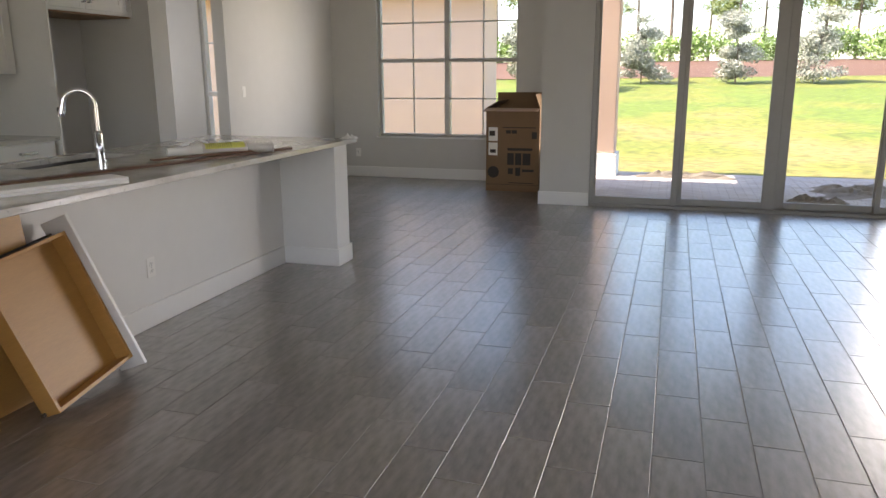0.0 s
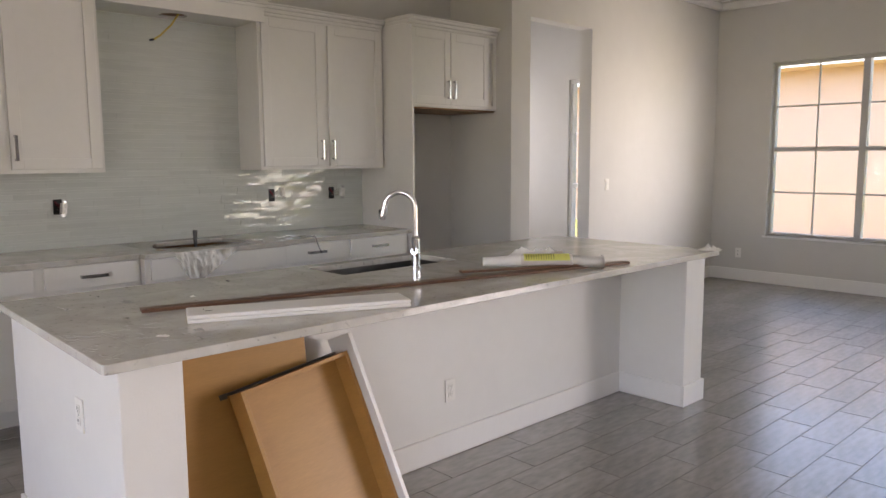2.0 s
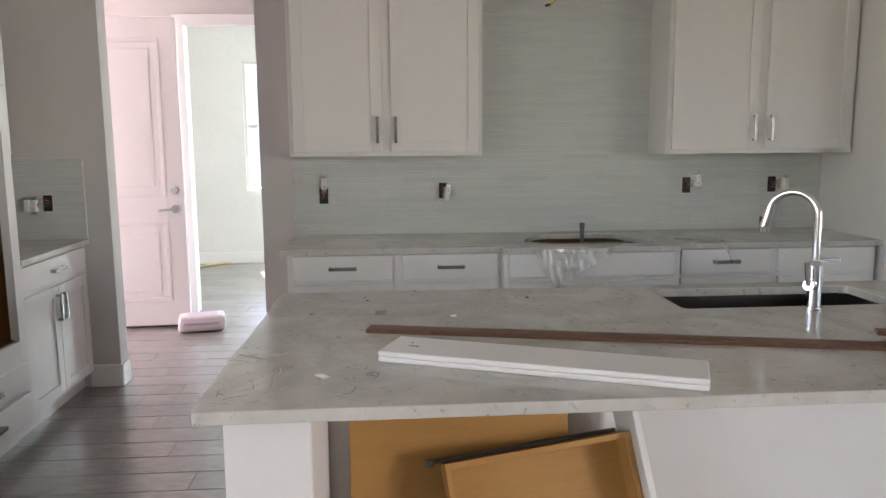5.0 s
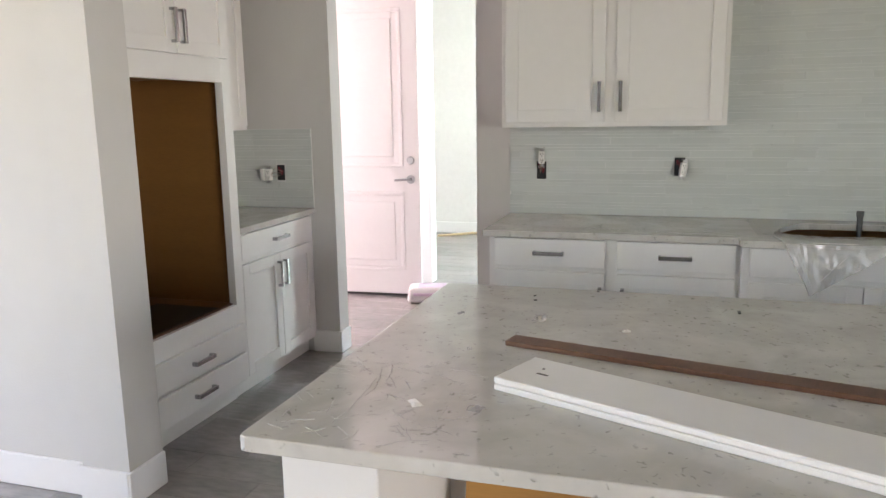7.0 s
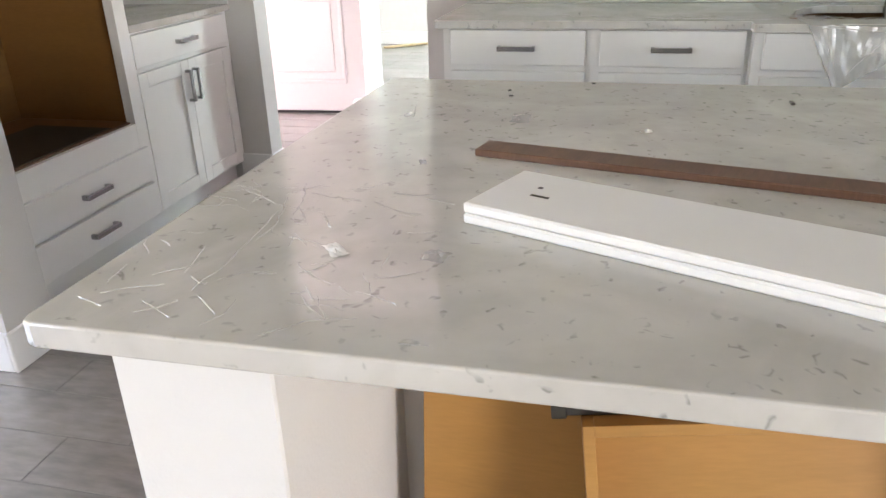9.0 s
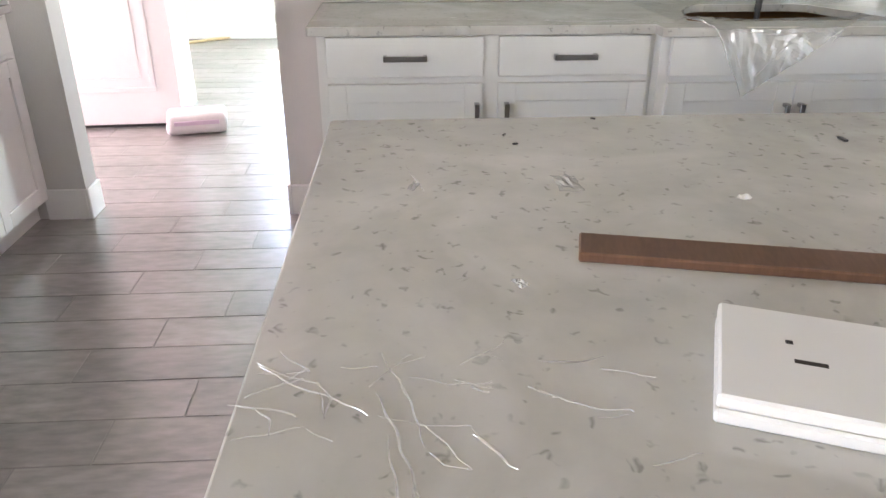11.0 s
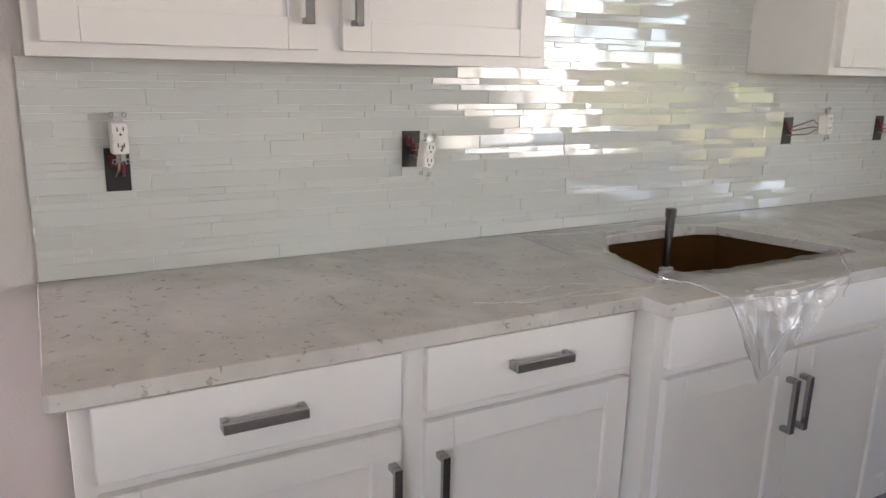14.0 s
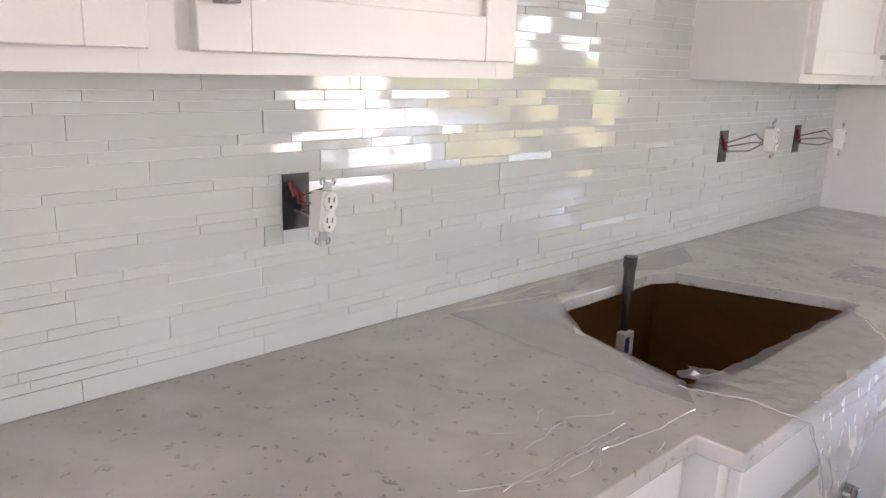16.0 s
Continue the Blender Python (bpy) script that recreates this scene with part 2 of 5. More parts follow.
def film_material(name, cloud, gloss, rough=0.28):
    m = bpy.data.materials.new(name)
    m.use_nodes = True
    n, l = m.node_tree.nodes, m.node_tree.links
    for x in list(n):
        if x.type != 'OUTPUT_MATERIAL':
            n.remove(x)
    t, g, d = n.new("ShaderNodeBsdfTransparent"), n.new("ShaderNodeBsdfGlossy"), n.new("ShaderNodeBsdfDiffuse")
    g.inputs["Roughness"].default_value = rough
    d.inputs["Color"].default_value = (0.8, 0.8, 0.8, 1)
    a, b = n.new("ShaderNodeMixShader"), n.new("ShaderNodeMixShader")
    a.inputs[0].default_value, b.inputs[0].default_value = cloud, gloss
    l.new(t.outputs[0], a.inputs[1]), l.new(d.outputs[0], a.inputs[2])
    l.new(a.outputs[0], b.inputs[1]), l.new(g.outputs[0], b.inputs[2])
    l.new(b.outputs[0], n["Material Output"].inputs[0])
    return m


FILM = film_material("clear_plastic_film", 0.11, 0.21)
# Folded film; its white cloud also paints the highlights along creases and edges.
FOLD = film_material("folded_film_with_glint", 0.42, 0.40, 0.2)


def glass_material():
    m = bpy.data.materials.new("window_glass")
    m.use_nodes = True
    n, l = m.node_tree.nodes, m.node_tree.links
    n.remove(n["Principled BSDF"])
    t, g, mx, fr = n.new("ShaderNodeBsdfTransparent"), n.new("ShaderNodeBsdfGlossy"), n.new("ShaderNodeMixShader"), n.new("ShaderNodeFresnel")
    t.inputs[0].default_value = (0.95, 0.97, 0.96, 1)
    g.inputs["Roughness"].default_value = 0.02
    fr.inputs[0].default_value = 1.16
    l.new(fr.outputs[0], mx.inputs[0]), l.new(t.outputs[0], mx.inputs[1]), l.new(g.outputs[0], mx.inputs[2])
    l.new(mx.outputs[0], n["Material Output"].inputs[0])
    return m


GLASS = glass_material()


def lawn_material():
    m = mat("lawn", (0.16, 0.22, 0.035), 0.9, vary=0.25, scale=1.2, bump=0.6, bscale=40)
    n, l = m.node_tree.nodes, m.node_tree.links
    p = n["Principled BSDF"]
    co = n.new("ShaderNodeTexCoord")
    a = n.new("ShaderNodeTexNoise")
    a.inputs["Scale"].default_value, a.inputs["Detail"].default_value = 0.35, 7
    l.new(co.outputs["Object"], a.inputs[0])
    xyz = n.new("ShaderNodeSeparateXYZ")
    l.new(co.outputs["Object"], xyz.inputs[0])
    far = n.new("ShaderNodeMapRange")
    far.inputs[1].default_value, far.inputs[2].default_value, far.inputs[3].default_value, far.inputs[4].default_value = 17.0, 24.0, 0.10, -0.10
    l.new(xyz.outputs[1], far.inputs[0])
    tot = n.new("ShaderNodeMath")
    tot.operation = 'ADD'
    l.new(a.outputs[0], tot.inputs[0]), l.new(far.outputs[0], tot.inputs[1])
    r = ramp(m, tot.outputs[0], [(0.36, (0.105, 0.140, 0.012)), (0.52, (0.155, 0.150, 0.018)), (0.68, (0.20, 0.160, 0.042))])
    b = n.new("ShaderNodeTexNoise")
    b.inputs["Scale"].default_value, b.inputs["Detail"].default_value = 5.5, 10
    l.new(co.outputs["Object"], b.inputs[0])
    mr = n.new("ShaderNodeMapRange")
    mr.inputs[1].default_value, mr.inputs[2].default_value, mr.inputs[3].default_value, mr.inputs[4].default_value = 0.34, 0.66, 0.6, 1.35
    l.new(b.outputs[0], mr.inputs[0])
    mx = n.new("ShaderNodeVectorMath")
    mx.operation = 'SCALE'
    l.new(r.outputs[0], mx.inputs[0]), l.new(mr.outputs[0], mx.inputs["Scale"])
    l.new(mx.outputs[0], p.inputs["Base Color"])
    return m


LAWN = lawn_material()
MULCH = mat("red_mulch", (0.12, 0.058, 0.035), 0.95, vary=0.3, scale=2, bump=0.6, bscale=20)


# ---- building blocks ----
def bx(bm, x0, x1, y0, y1, z0, z1, bev=0.0, seg=1):
    """A box between those planes, its edges rounded by bev."""
    r = bmesh.ops.create_cube(bm, size=1, matrix=Matrix.Translation(((x0 + x1) / 2, (y0 + y1) / 2, (z0 + z1) / 2)) @ Matrix.Diagonal((x1 - x0, y1 - y0, z1 - z0, 1)))
    if bev:
        ed = {e for v in r["verts"] for e in v.link_edges}
        bmesh.ops.bevel(bm, geom=list(ed), offset=bev, segments=seg, affect='EDGES', profile=0.6)
    return bm


def boxes(*list_of, bev=0.0):
    bm = bmesh.new()
    for b in list_of:
        bx(bm, *b, bev)
    return bm


def cyl(bm, p, q, r, r2=None, n=16, caps=True):
    """A round bar from p to q."""
    p, q = Vector(p), Vector(q)
    d = q - p
    m = Matrix.Translation((p + q) / 2) @ d.to_track_quat("Z", "Y").to_matrix().to_4x4()
    bmesh.ops.create_cone(bm, cap_ends=caps, segments=n, radius1=r, radius2=r if r2 is None else r2, depth=d.length, matrix=m)
    return bm


def tube(bm, pts, r, n=10):
    """A bent round bar along pts."""
    pts = [Vector(p) for p in pts]
    rings = []
    side = None
    for i, p in enumerate(pts):
        d = (pts[min(i + 1, len(pts) - 1)] - pts[max(i - 1, 0)]).normalized()
        if side is None:
            side = d.orthogonal().normalized()
        side = (side - d * side.dot(d)).normalized()
        up = d.cross(side)
        rings.append([bm.verts.new(p + (side * math.cos(a) + up * math.sin(a)) * r) for a in (2 * math.pi * k / n for k in range(n))])
    for a, b in zip(rings, rings[1:]):
        for k in range(n):
            bm.faces.new((a[k], a[(k + 1) % n], b[(k + 1) % n], b[k]))
    bm.faces.new(rings[0][::-1]), bm.faces.new(rings[-1])
    return bm


def mesh(name, bm, material, smooth=False):
    me = bpy.data.meshes.new(name)
    bmesh.ops.recalc_face_normals(bm, faces=bm.faces)
    bm.to_mesh(me)
    bm.free()
    me.materials.append(material)
    if smooth:
        me.shade_smooth()
        me.set_sharp_from_angle(angle=radians(40))
    return me


def part(name, bm, material, parent, label="", smooth=False, m=None):
    """One mesh object under a thing or a part."""
    ob = new(name, mesh(name, bm, material, smooth))
    ob.parent = parent
    if m is not None:
        ob.matrix_basis = m
    if label:
        ob["label"] = label
    return ob


def thing(name, m, label, category, group="", kind=""):
    ob = new(name)
    ob.empty_display_size = 0.1
    ob.matrix_world = m
    return tagged(ob, label, category, group, kind)


def solid(name, bm, material, label, category, group="", kind="", smooth=False, m=None):
    ob = new(name, mesh(name, bm, material, smooth))
    if m is not None:
        ob.matrix_world = m
    return tagged(ob, label, category, group, kind)


def structure(name, bm, material, label="", category=""):
    return solid(name, bm, material, label or name.replace("_", " "), category or name.split("_")[0], kind="structure")


# ---- plan ----
KX = -5.385          # kitchen wall
KS = 2.34            # its end at the passage
WX = -4.63           # wall with the hall opening
FY = 6.90            # fridge recess side
NY = 10.62           # nook wall with the window
SY = 9.02            # wall with the sliding door
NX = -1.47           # return between nook and sliding door
CZ = 3.27            # ceiling
AY = 0.70            # back of the oven recess
EX, BY = 4.2, -2.2   # unseen east and south sides
FX = -10.1           # far wall of the front room
OPEN = 2.70          # head of the plain openings

# floor bed under the tiles
structure("floor", boxes((FX - 0.2, EX + 0.2, BY - 0.2, SY + 0.16, -0.12, -0.0016), (-6.6, NX + 0.15, SY + 0.16, NY + 0.16, -0.12, -0.0016)), GROUT, "grey grout bed of the tiled floor", "floor")
structure("ceiling", boxes((FX - 0.2, EX + 0.2, BY - 0.2, SY + 0.16, CZ, CZ + 0.15), (-6.6, NX + 0.15, SY + 0.16, NY + 0.16, CZ, CZ + 0.15)), CEIL, "white textured plasterboard ceiling", "ceiling")

structure("wall_kitchen", boxes((KX - 0.13, KX, KS, FY, 0, CZ)), PAINT, "pale grey painted wall behind the cabinets", "wall")
structure("wall_kitchen_header", boxes((KX - 0.13, KX, 1.45, KS, OPEN, CZ)), PAINT, "pale grey painted header over the passage", "wall")
structure("wall_passage", boxes((KX - 0.13, KX, BY, 1.45, 0, CZ)), PAINT, "pale grey painted wall end at the passage", "wall")
structure("wall_oven_back", boxes((KX, -3.66, AY - 0.13, AY, 0, CZ)), PAINT, "pale grey painted wall of the oven recess", "wall")
structure("wall_oven_side", boxes((-3.66, -3.49, BY, 1.235, 0, CZ), (-3.66, -3.465, 1.235, 1.455, 0, CZ)), PAINT, "pale grey painted wall end beside the oven cabinet", "wall")
structure("wall_fridge", boxes((KX - 0.13, WX, FY, 7.15, 0, CZ)), PAINT, "pale grey painted wall beside the fridge recess", "wall")
structure("wall_hall_header", boxes((WX - 0.14, WX, 7.15, 8.065, OPEN, CZ)), PAINT, "pale painted header over the hall opening", "wall")
structure("wall_west", boxes((WX - 0.14, WX, 8.065, NY + 0.16, 0, CZ)), PAINT, "pale painted wall between hall and window", "wall")
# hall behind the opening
# This back wall stays out of view; its opening is added for the hall lamp.
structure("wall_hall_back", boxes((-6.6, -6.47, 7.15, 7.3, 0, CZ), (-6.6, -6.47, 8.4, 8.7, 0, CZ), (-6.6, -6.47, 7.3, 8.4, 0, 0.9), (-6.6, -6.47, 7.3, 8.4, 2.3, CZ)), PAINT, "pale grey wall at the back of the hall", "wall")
structure("wall_hall_south", boxes((-6.6, KX - 0.13, 7.02, 7.15, 0, CZ)), PAINT, "pale grey side wall of the hall", "wall")
structure("wall_hall_north", boxes((-6.47, -5.27, 8.56, 8.70, 0, CZ), (-5.27, -4.97, 8.56, 8.70, 2.30, CZ), (-4.97, WX - 0.14, 8.56, 8.70, 0, CZ)), PAINT, "pale grey wall of the hall with a narrow window", "wall")
# nook
W0, W1, WS, WT = -3.97, -2.05, 0.56, 2.53
structure("wall_north", boxes((WX, W0, NY, NY + 0.16, 0, CZ), (W1, NX + 0.15, NY, NY + 0.16, 0, CZ), (W0, W1, NY, NY + 0.16, 0, WS), (W0, W1, NY, NY + 0.16, WT, CZ)), PAINT, "pale grey wall with the gridded window", "wall")
structure("wall_return", boxes((NX, NX + 0.15, SY + 0.16, NY, 0, 0.4), (NX, NX + 0.15, SY + 0.16, NY, 2.5, CZ), (NX, NX + 0.15, 10.15, NY, 0.4, 2.5)), PAINT, "pale grey return wall of the nook", "wall")
D0, D1, DT = -0.945, 4.05, 2.44
structure("wall_sliding_door", boxes((NX, D0, SY, SY + 0.16, 0, CZ), (D0, D1, SY, SY + 0.16, DT, CZ), (D1, EX, SY, SY + 0.16, 0, CZ)), PAINT, "pale grey wall around the sliding door", "wall")
structure("wall_east", boxes((EX, EX + 0.15, BY, SY + 0.16, 0, CZ)), PAINT, "plain pale wall", "wall")
# Unseen wall; its openings are added for the two south fill lamps.
structure("wall_south", boxes((-3.49, -3.2, BY - 0.15, BY, 0, CZ), (-0.2, 0.6, BY - 0.15, BY, 0, CZ), (3.6, EX, BY - 0.15, BY, 0, CZ), (-3.2, -0.2, BY - 0.15, BY, 0, 0.65), (-3.2, -0.2, BY - 0.15, BY, 2.65, CZ), (0.6, 3.6, BY - 0.15, BY, 0, 0.65), (0.6, 3.6, BY - 0.15, BY, 2.65, CZ)), PAINT, "plain pale wall with openings added for fill lamps", "wall")
# front room beyond the passage
FW0, FW1, FWS, FWT = 1.38, 2.78, 0.90, 2.46
# Besides the window, an unseen opening is cut for the front fill lamp.
structure("wall_front_west", boxes((FX - 0.15, FX, BY, FW0, 0, CZ), (FX - 0.15, FX, FW1, 3.8, 0, CZ), (FX - 0.15, FX, 5.4, 7.02, 0, CZ), (FX - 0.15, FX, 3.8, 5.4, 0, 0.9), (FX - 0.15, FX, 3.8, 5.4, 2.5, CZ), (FX - 0.15, FX, FW0, FW1, 0, FWS), (FX - 0.15, FX, FW0, FW1, FWT, CZ)), LIGHTSTUCCO, "white wall with a bright window", "wall")
structure("wall_front_north", boxes((FX - 0.15, -6.6, 7.02, 7.15, 0, CZ)), PAINT, "plain pale wall", "wall")
# The gap out of view is made up to hold the foyer's fill lamp.
structure("wall_front_south", boxes((FX - 0.15, -7.75, BY - 0.15, BY, 0, CZ), (-7.75, -6.2, BY - 0.15, BY, 2.5, CZ), (-6.2, -3.49, BY - 0.15, BY, 0, CZ)), PAINT, "plain pale wall", "wall")
structure("wall_front_partition", boxes((-7.50, -7.38, BY, 1.40, 0, CZ), (-7.50, -7.38, 1.40, 2.70, 2.46, CZ), (-7.50, -7.38, 2.70, 7.02, 0, CZ)), PAINT, "pale wall with a cased doorway", "wall")


def skirting(name, runs, h=0.14):
    """Baseboard with a stepped, eased top; runs of (x0, x1, y0, y1)."""
    bm = bmesh.new()
    for x0, x1, y0, y1 in runs:
        bx(bm, x0, x1, y0, y1, 0, h, 0.004)
    return structure(name, bm, TRIM, "white painted baseboard", "baseboard")


T = 0.015
skirting("baseboard_kitchen", [(KX, KX + T, KS + 0.0, 2.545), (KX - 0.13, KX + T, KS - T, KS)])
skirting("baseboard_passage", [(KX, KX + T, 1.27, 1.45), (KX - 0.13, KX + T, 1.45, 1.45 + T)])
skirting("baseboard_oven", [(-3.66, -3.45, 1.455, 1.47), (-3.465, -3.45, 1.225, 1.455), (-3.49, -3.475, BY, 1.225)])
skirting("baseboard_west", [(WX, WX + T, 8.065, NY), (WX, WX + T, FY, 7.15), (WX - 0.14, WX + T, 8.05, 8.065)])
skirting("baseboard_north", [(WX + T, NX, NY - T, NY)])
skirting("baseboard_return", [(NX - T, NX, SY - T, NY - T), (NX, D0, SY - T, SY)])
skirting("baseboard_front", [(FX, FX + T, BY, 7.0)])
# crown at the ceiling
crown = bmesh.new()
for x0, x1, y0, y1 in ((WX, WX + 0.07, FY, NY), (WX, NX, NY - 0.07, NY), (NX - 0.07, NX, SY, NY), (NX, EX, SY - 0.07, SY)):
    bx(crown, x0, x1, y0, y1, CZ - 0.09, CZ - 0.001, 0.02)
structure("trim_crown", crown, TRIM, "white crown moulding at the ceiling", "trim")


# ---- windows and doors ----
def bar_grid(win, x0, x1, z0, z1, cols, rows, y, m):
    """Thin muntins dividing a sash, in local x and z."""
    for k in range(1, cols):
        x = x0 + (x1 - x0) * k / cols
        part("muntin", boxes((x - 0.009, x + 0.009, y - 0.008, y + 0.008, z0, z1), bev=0.002), m, win)
    for k in range(1, rows):
        z = z0 + (z1 - z0) * k / rows
        part("muntin", boxes((x0, x1, y - 0.0075, y + 0.0075, z - 0.009, z + 0.009), bev=0.002), m, win)


def gridded_window(name, at, width, height, units, label, cols=2, material=FRAME):
    """Single-hung units side by side: outer frame, meeting rail, muntins and panes; local x along the wall, front towards -y."""
    w = thing(name, at, label, "window", kind="structure")
    f = 0.035
    fr = bmesh.new()
    bx(fr, 0, width, -0.03, 0.05, 0, f, 0.004), bx(fr, 0, width, -0.03, 0.05, height - f, height, 0.004)
    bx(fr, 0, f, -0.03, 0.05, f, height - f, 0.004), bx(fr, width - f, width, -0.03, 0.05, f, height - f, 0.004)
    for k in range(1, units):
        x = width * k / units
        bx(fr, x - 0.035, x + 0.035, -0.034, 0.054, f, height - f, 0.004)
    part("window_frame", fr, material, w)
    for k in range(units):
        x0, x1 = width * k / units + f, width * (k + 1) / units - f
        mid = height * 0.505
        part("meeting_rail", boxes((x0, x1, -0.025, 0.045, mid - 0.025, mid + 0.025), bev=0.004), material, w)
        for z0, z1 in ((f, mid - 0.025), (mid + 0.025, height - f)):
            bar_grid(w, x0, x1, z0, z1, cols, 2, 0.012, material)
            g = part("pane", boxes((x0, x1, 0.010, 0.014, z0, z1)), GLASS, w)
            g.visible_shadow = False
    return w


gridded_window("window_1", pose(W0, NY + 0.09, WS), W1 - W0, WT - WS, 2, "twin single-hung window with grey grids over the lawn", material=WINBAR)
structure("trim_window_sill", boxes((W0 - 0.03, W1 + 0.03, NY - 0.02, NY + 0.06, WS - 0.022, WS), bev=0.004), TRIM, "white marble window sill", "sill")
gridded_window("window_2", pose(-5.27, 8.62, 0.02), 0.30, 2.28, 1, "narrow bright hall window", cols=1, material=WFRAME)
gridded_window("window_3", pose(FX - 0.07, FW0, FWS, 0, 0, 90), FW1 - FW0, FWT - FWS, 1, "bright white gridded window of the front room", material=WFRAME)

slider = thing("door_1", pose(D0, SY + 0.08, 0), "wide grey-framed sliding glass door, closed", "sliding door", kind="structure")
SW = D1 - D0
fr = bmesh.new()
bx(fr, 0, SW, -0.07, 0.07, 0, 0.035, 0.004), bx(fr, 0, SW, -0.07, 0.07, DT - 0.04, DT, 0.004)
bx(fr, 0, 0.05, -0.07, 0.07, 0.035, DT - 0.04, 0.004), bx(fr, SW - 0.05, SW, -0.07, 0.07, 0.035, DT - 0.04, 0.004)
part("frame", fr, FRAME, slider)
edges = [0.03, 0.87, 1.80, 2.74, 3.80, SW - 0.03]
for k in range(5):
    x0, x1, y = edges[k] - 0.02, edges[k + 1] + 0.03, (-0.035, 0.0, 0.035, 0.0, -0.035)[k]
    s, e_ = (0.055, 0.09, 0.14, 0.055, 0.055)[k], (0.065, 0.12, 0.055, 0.055, 0.055)[k]
    lf = bmesh.new()
    bx(lf, x0, x0 + s, y - 0.017, y + 0.017, 0.036, DT - 0.05, 0.004), bx(lf, x1 - e_, x1, y - 0.017, y + 0.017, 0.036, DT - 0.05, 0.004)
    bx(lf, x0 + s, x1 - e_, y - 0.016, y + 0.016, 0.036, 0.105, 0.004), bx(lf, x0 + s, x1 - e_, y - 0.016, y + 0.016, DT - 0.12, DT - 0.05, 0.004)
    leaf = part("sliding_panel", lf, FRAME, slider)
    g = part("pane", boxes((x0 + s, x1 - e_, y - 0.004, y + 0.004, 0.105, DT - 0.12)), GLASS, leaf)
    g.visible_shadow = False

# casing of the doorway to the front room
case = bmesh.new()
bx(case, -7.38, -7.36, 1.33, 1.42, 0, 2.54, 0.003), bx(case, -7.38, -7.36, 1.42, 2.70, 2.45, 2.54, 0.003), bx(case, -7.50, -7.38, 1.40, 1.42, 0, 2.46, 0.003)
structure("trim_doorway", case, TRIM, "white door casing", "casing")


def panel_door(name, at, w, h, label):
    """Two-panel moulded door with lever and deadbolt; hinge at local x 0, front towards -y."""
    d = thing(name, at, label, "door", kind="structure")
    bm = bmesh.new()
    bx(bm, 0, w, 0, 0.044, 0.02, h, 0.003)
    for z0, z1 in ((0.22, 0.86), (1.06, h - 0.16)):
        for a, b, c, e in ((0.13, w - 0.13, z0, z0 + 0.03), (0.13, w - 0.13, z1 - 0.03, z1), (0.13, 0.16, z0 + 0.03, z1 - 0.03), (w - 0.16, w - 0.13, z0 + 0.03, z1 - 0.03)):
            bx(bm, a, b, -0.008, 0.0, c, e, 0.003)
        bx(bm, 0.21, w - 0.21, -0.006, 0.0, z0 + 0.08, z1 - 0.08, 0.005)
    part("door_leaf", bm, DOORP, d)
    k = bmesh.new()
    cyl(k, (w - 0.07, 0, 0.96), (w - 0.07, -0.012, 0.96), 0.034, n=24), cyl(k, (w - 0.07, -0.012, 0.96), (w - 0.07, -0.05, 0.96), 0.012)
    tube(k, [(w - 0.07, -0.05, 0.96), (w - 0.11, -0.054, 0.962), (w - 0.19, -0.05, 0.955)], 0.009)
    part("lever_handle", k, STEEL, d, "satin nickel lever handle", True)
    b = bmesh.new()
    cyl(b, (w - 0.07, 0, 1.11), (w - 0.07, -0.018, 1.11), 0.032, 0.026, n=24)
    part("deadbolt", b, STEEL, d, "satin nickel deadbolt", True)
    part("bottom_sweep", boxes((0.0, w, 0.004, 0.04, 0.004, 0.019)), BLACK, d)
    return d


panel_door("door_2", pose(-6.815, 0.575, 0, 0, 0, 93.5), 0.915, 2.44, "white panelled entry door standing open")


# ---- kitchen cabinets ----
def pull(parent, x, z, upright, length=0.145):
    """Square chrome bar pull, standing 30 mm off the face."""
    bm = bmesh.new()
    h = length / 2
    if upright:
        bx(bm, x - 0.008, x + 0.008, -0.052, -0.040, z - h, z + h, 0.001)
        bx(bm, x - 0.008, x + 0.008, -0.040, -0.019, z - h, z - h + 0.012), bx(bm, x - 0.008, x + 0.008, -0.040, -0.019, z + h - 0.012, z + h)
    else:
        bx(bm, x - h, x + h, -0.052, -0.040, z - 0.009, z + 0.009, 0.001)
        bx(bm, x - h, x - h + 0.012, -0.040, -0.019, z - 0.009, z + 0.009), bx(bm, x + h - 0.012, x + h, -0.040, -0.019, z - 0.009, z + 0.009)
    return part("pull_handle", bm, PULL, parent, "square chrome bar pull, dark reflections put into its colour")


def shaker(parent, x0, x1, z0, z1, hx=None, hz=0.0, hl=0.145):
    """Shaker door: four square rails round a recessed panel."""
    r = 0.062
    d = part("door", boxes((x0 + r - 0.004, x1 - r + 0.004, -0.010, -0.002, z0 + r - 0.004, z1 - r + 0.004)), CAB, parent)
    for a, b in ((x0, x0 + r), (x1 - r, x1)):
        part("stile", boxes((a, b, -0.020, 0, z0, z1), bev=0.0015), CAB, d)
    for a, b in ((z0, z0 + r), (z1 - r, z1)):
        part("rail", boxes((x0 + r, x1 - r, -0.0197, 0, a, b), bev=0.0015), CAB, d)
    if hx is not None:
        pull(d, hx, hz, True, hl)
    return d


def slab(parent, x0, x1, z0, z1, handle=True):
    d = part("drawer_front", boxes((x0, x1, -0.020, 0, z0, z1), bev=0.002), CAB, parent)
    if handle:
        pull(d, (x0 + x1) / 2, (z0 + z1) / 2, False)
    return d


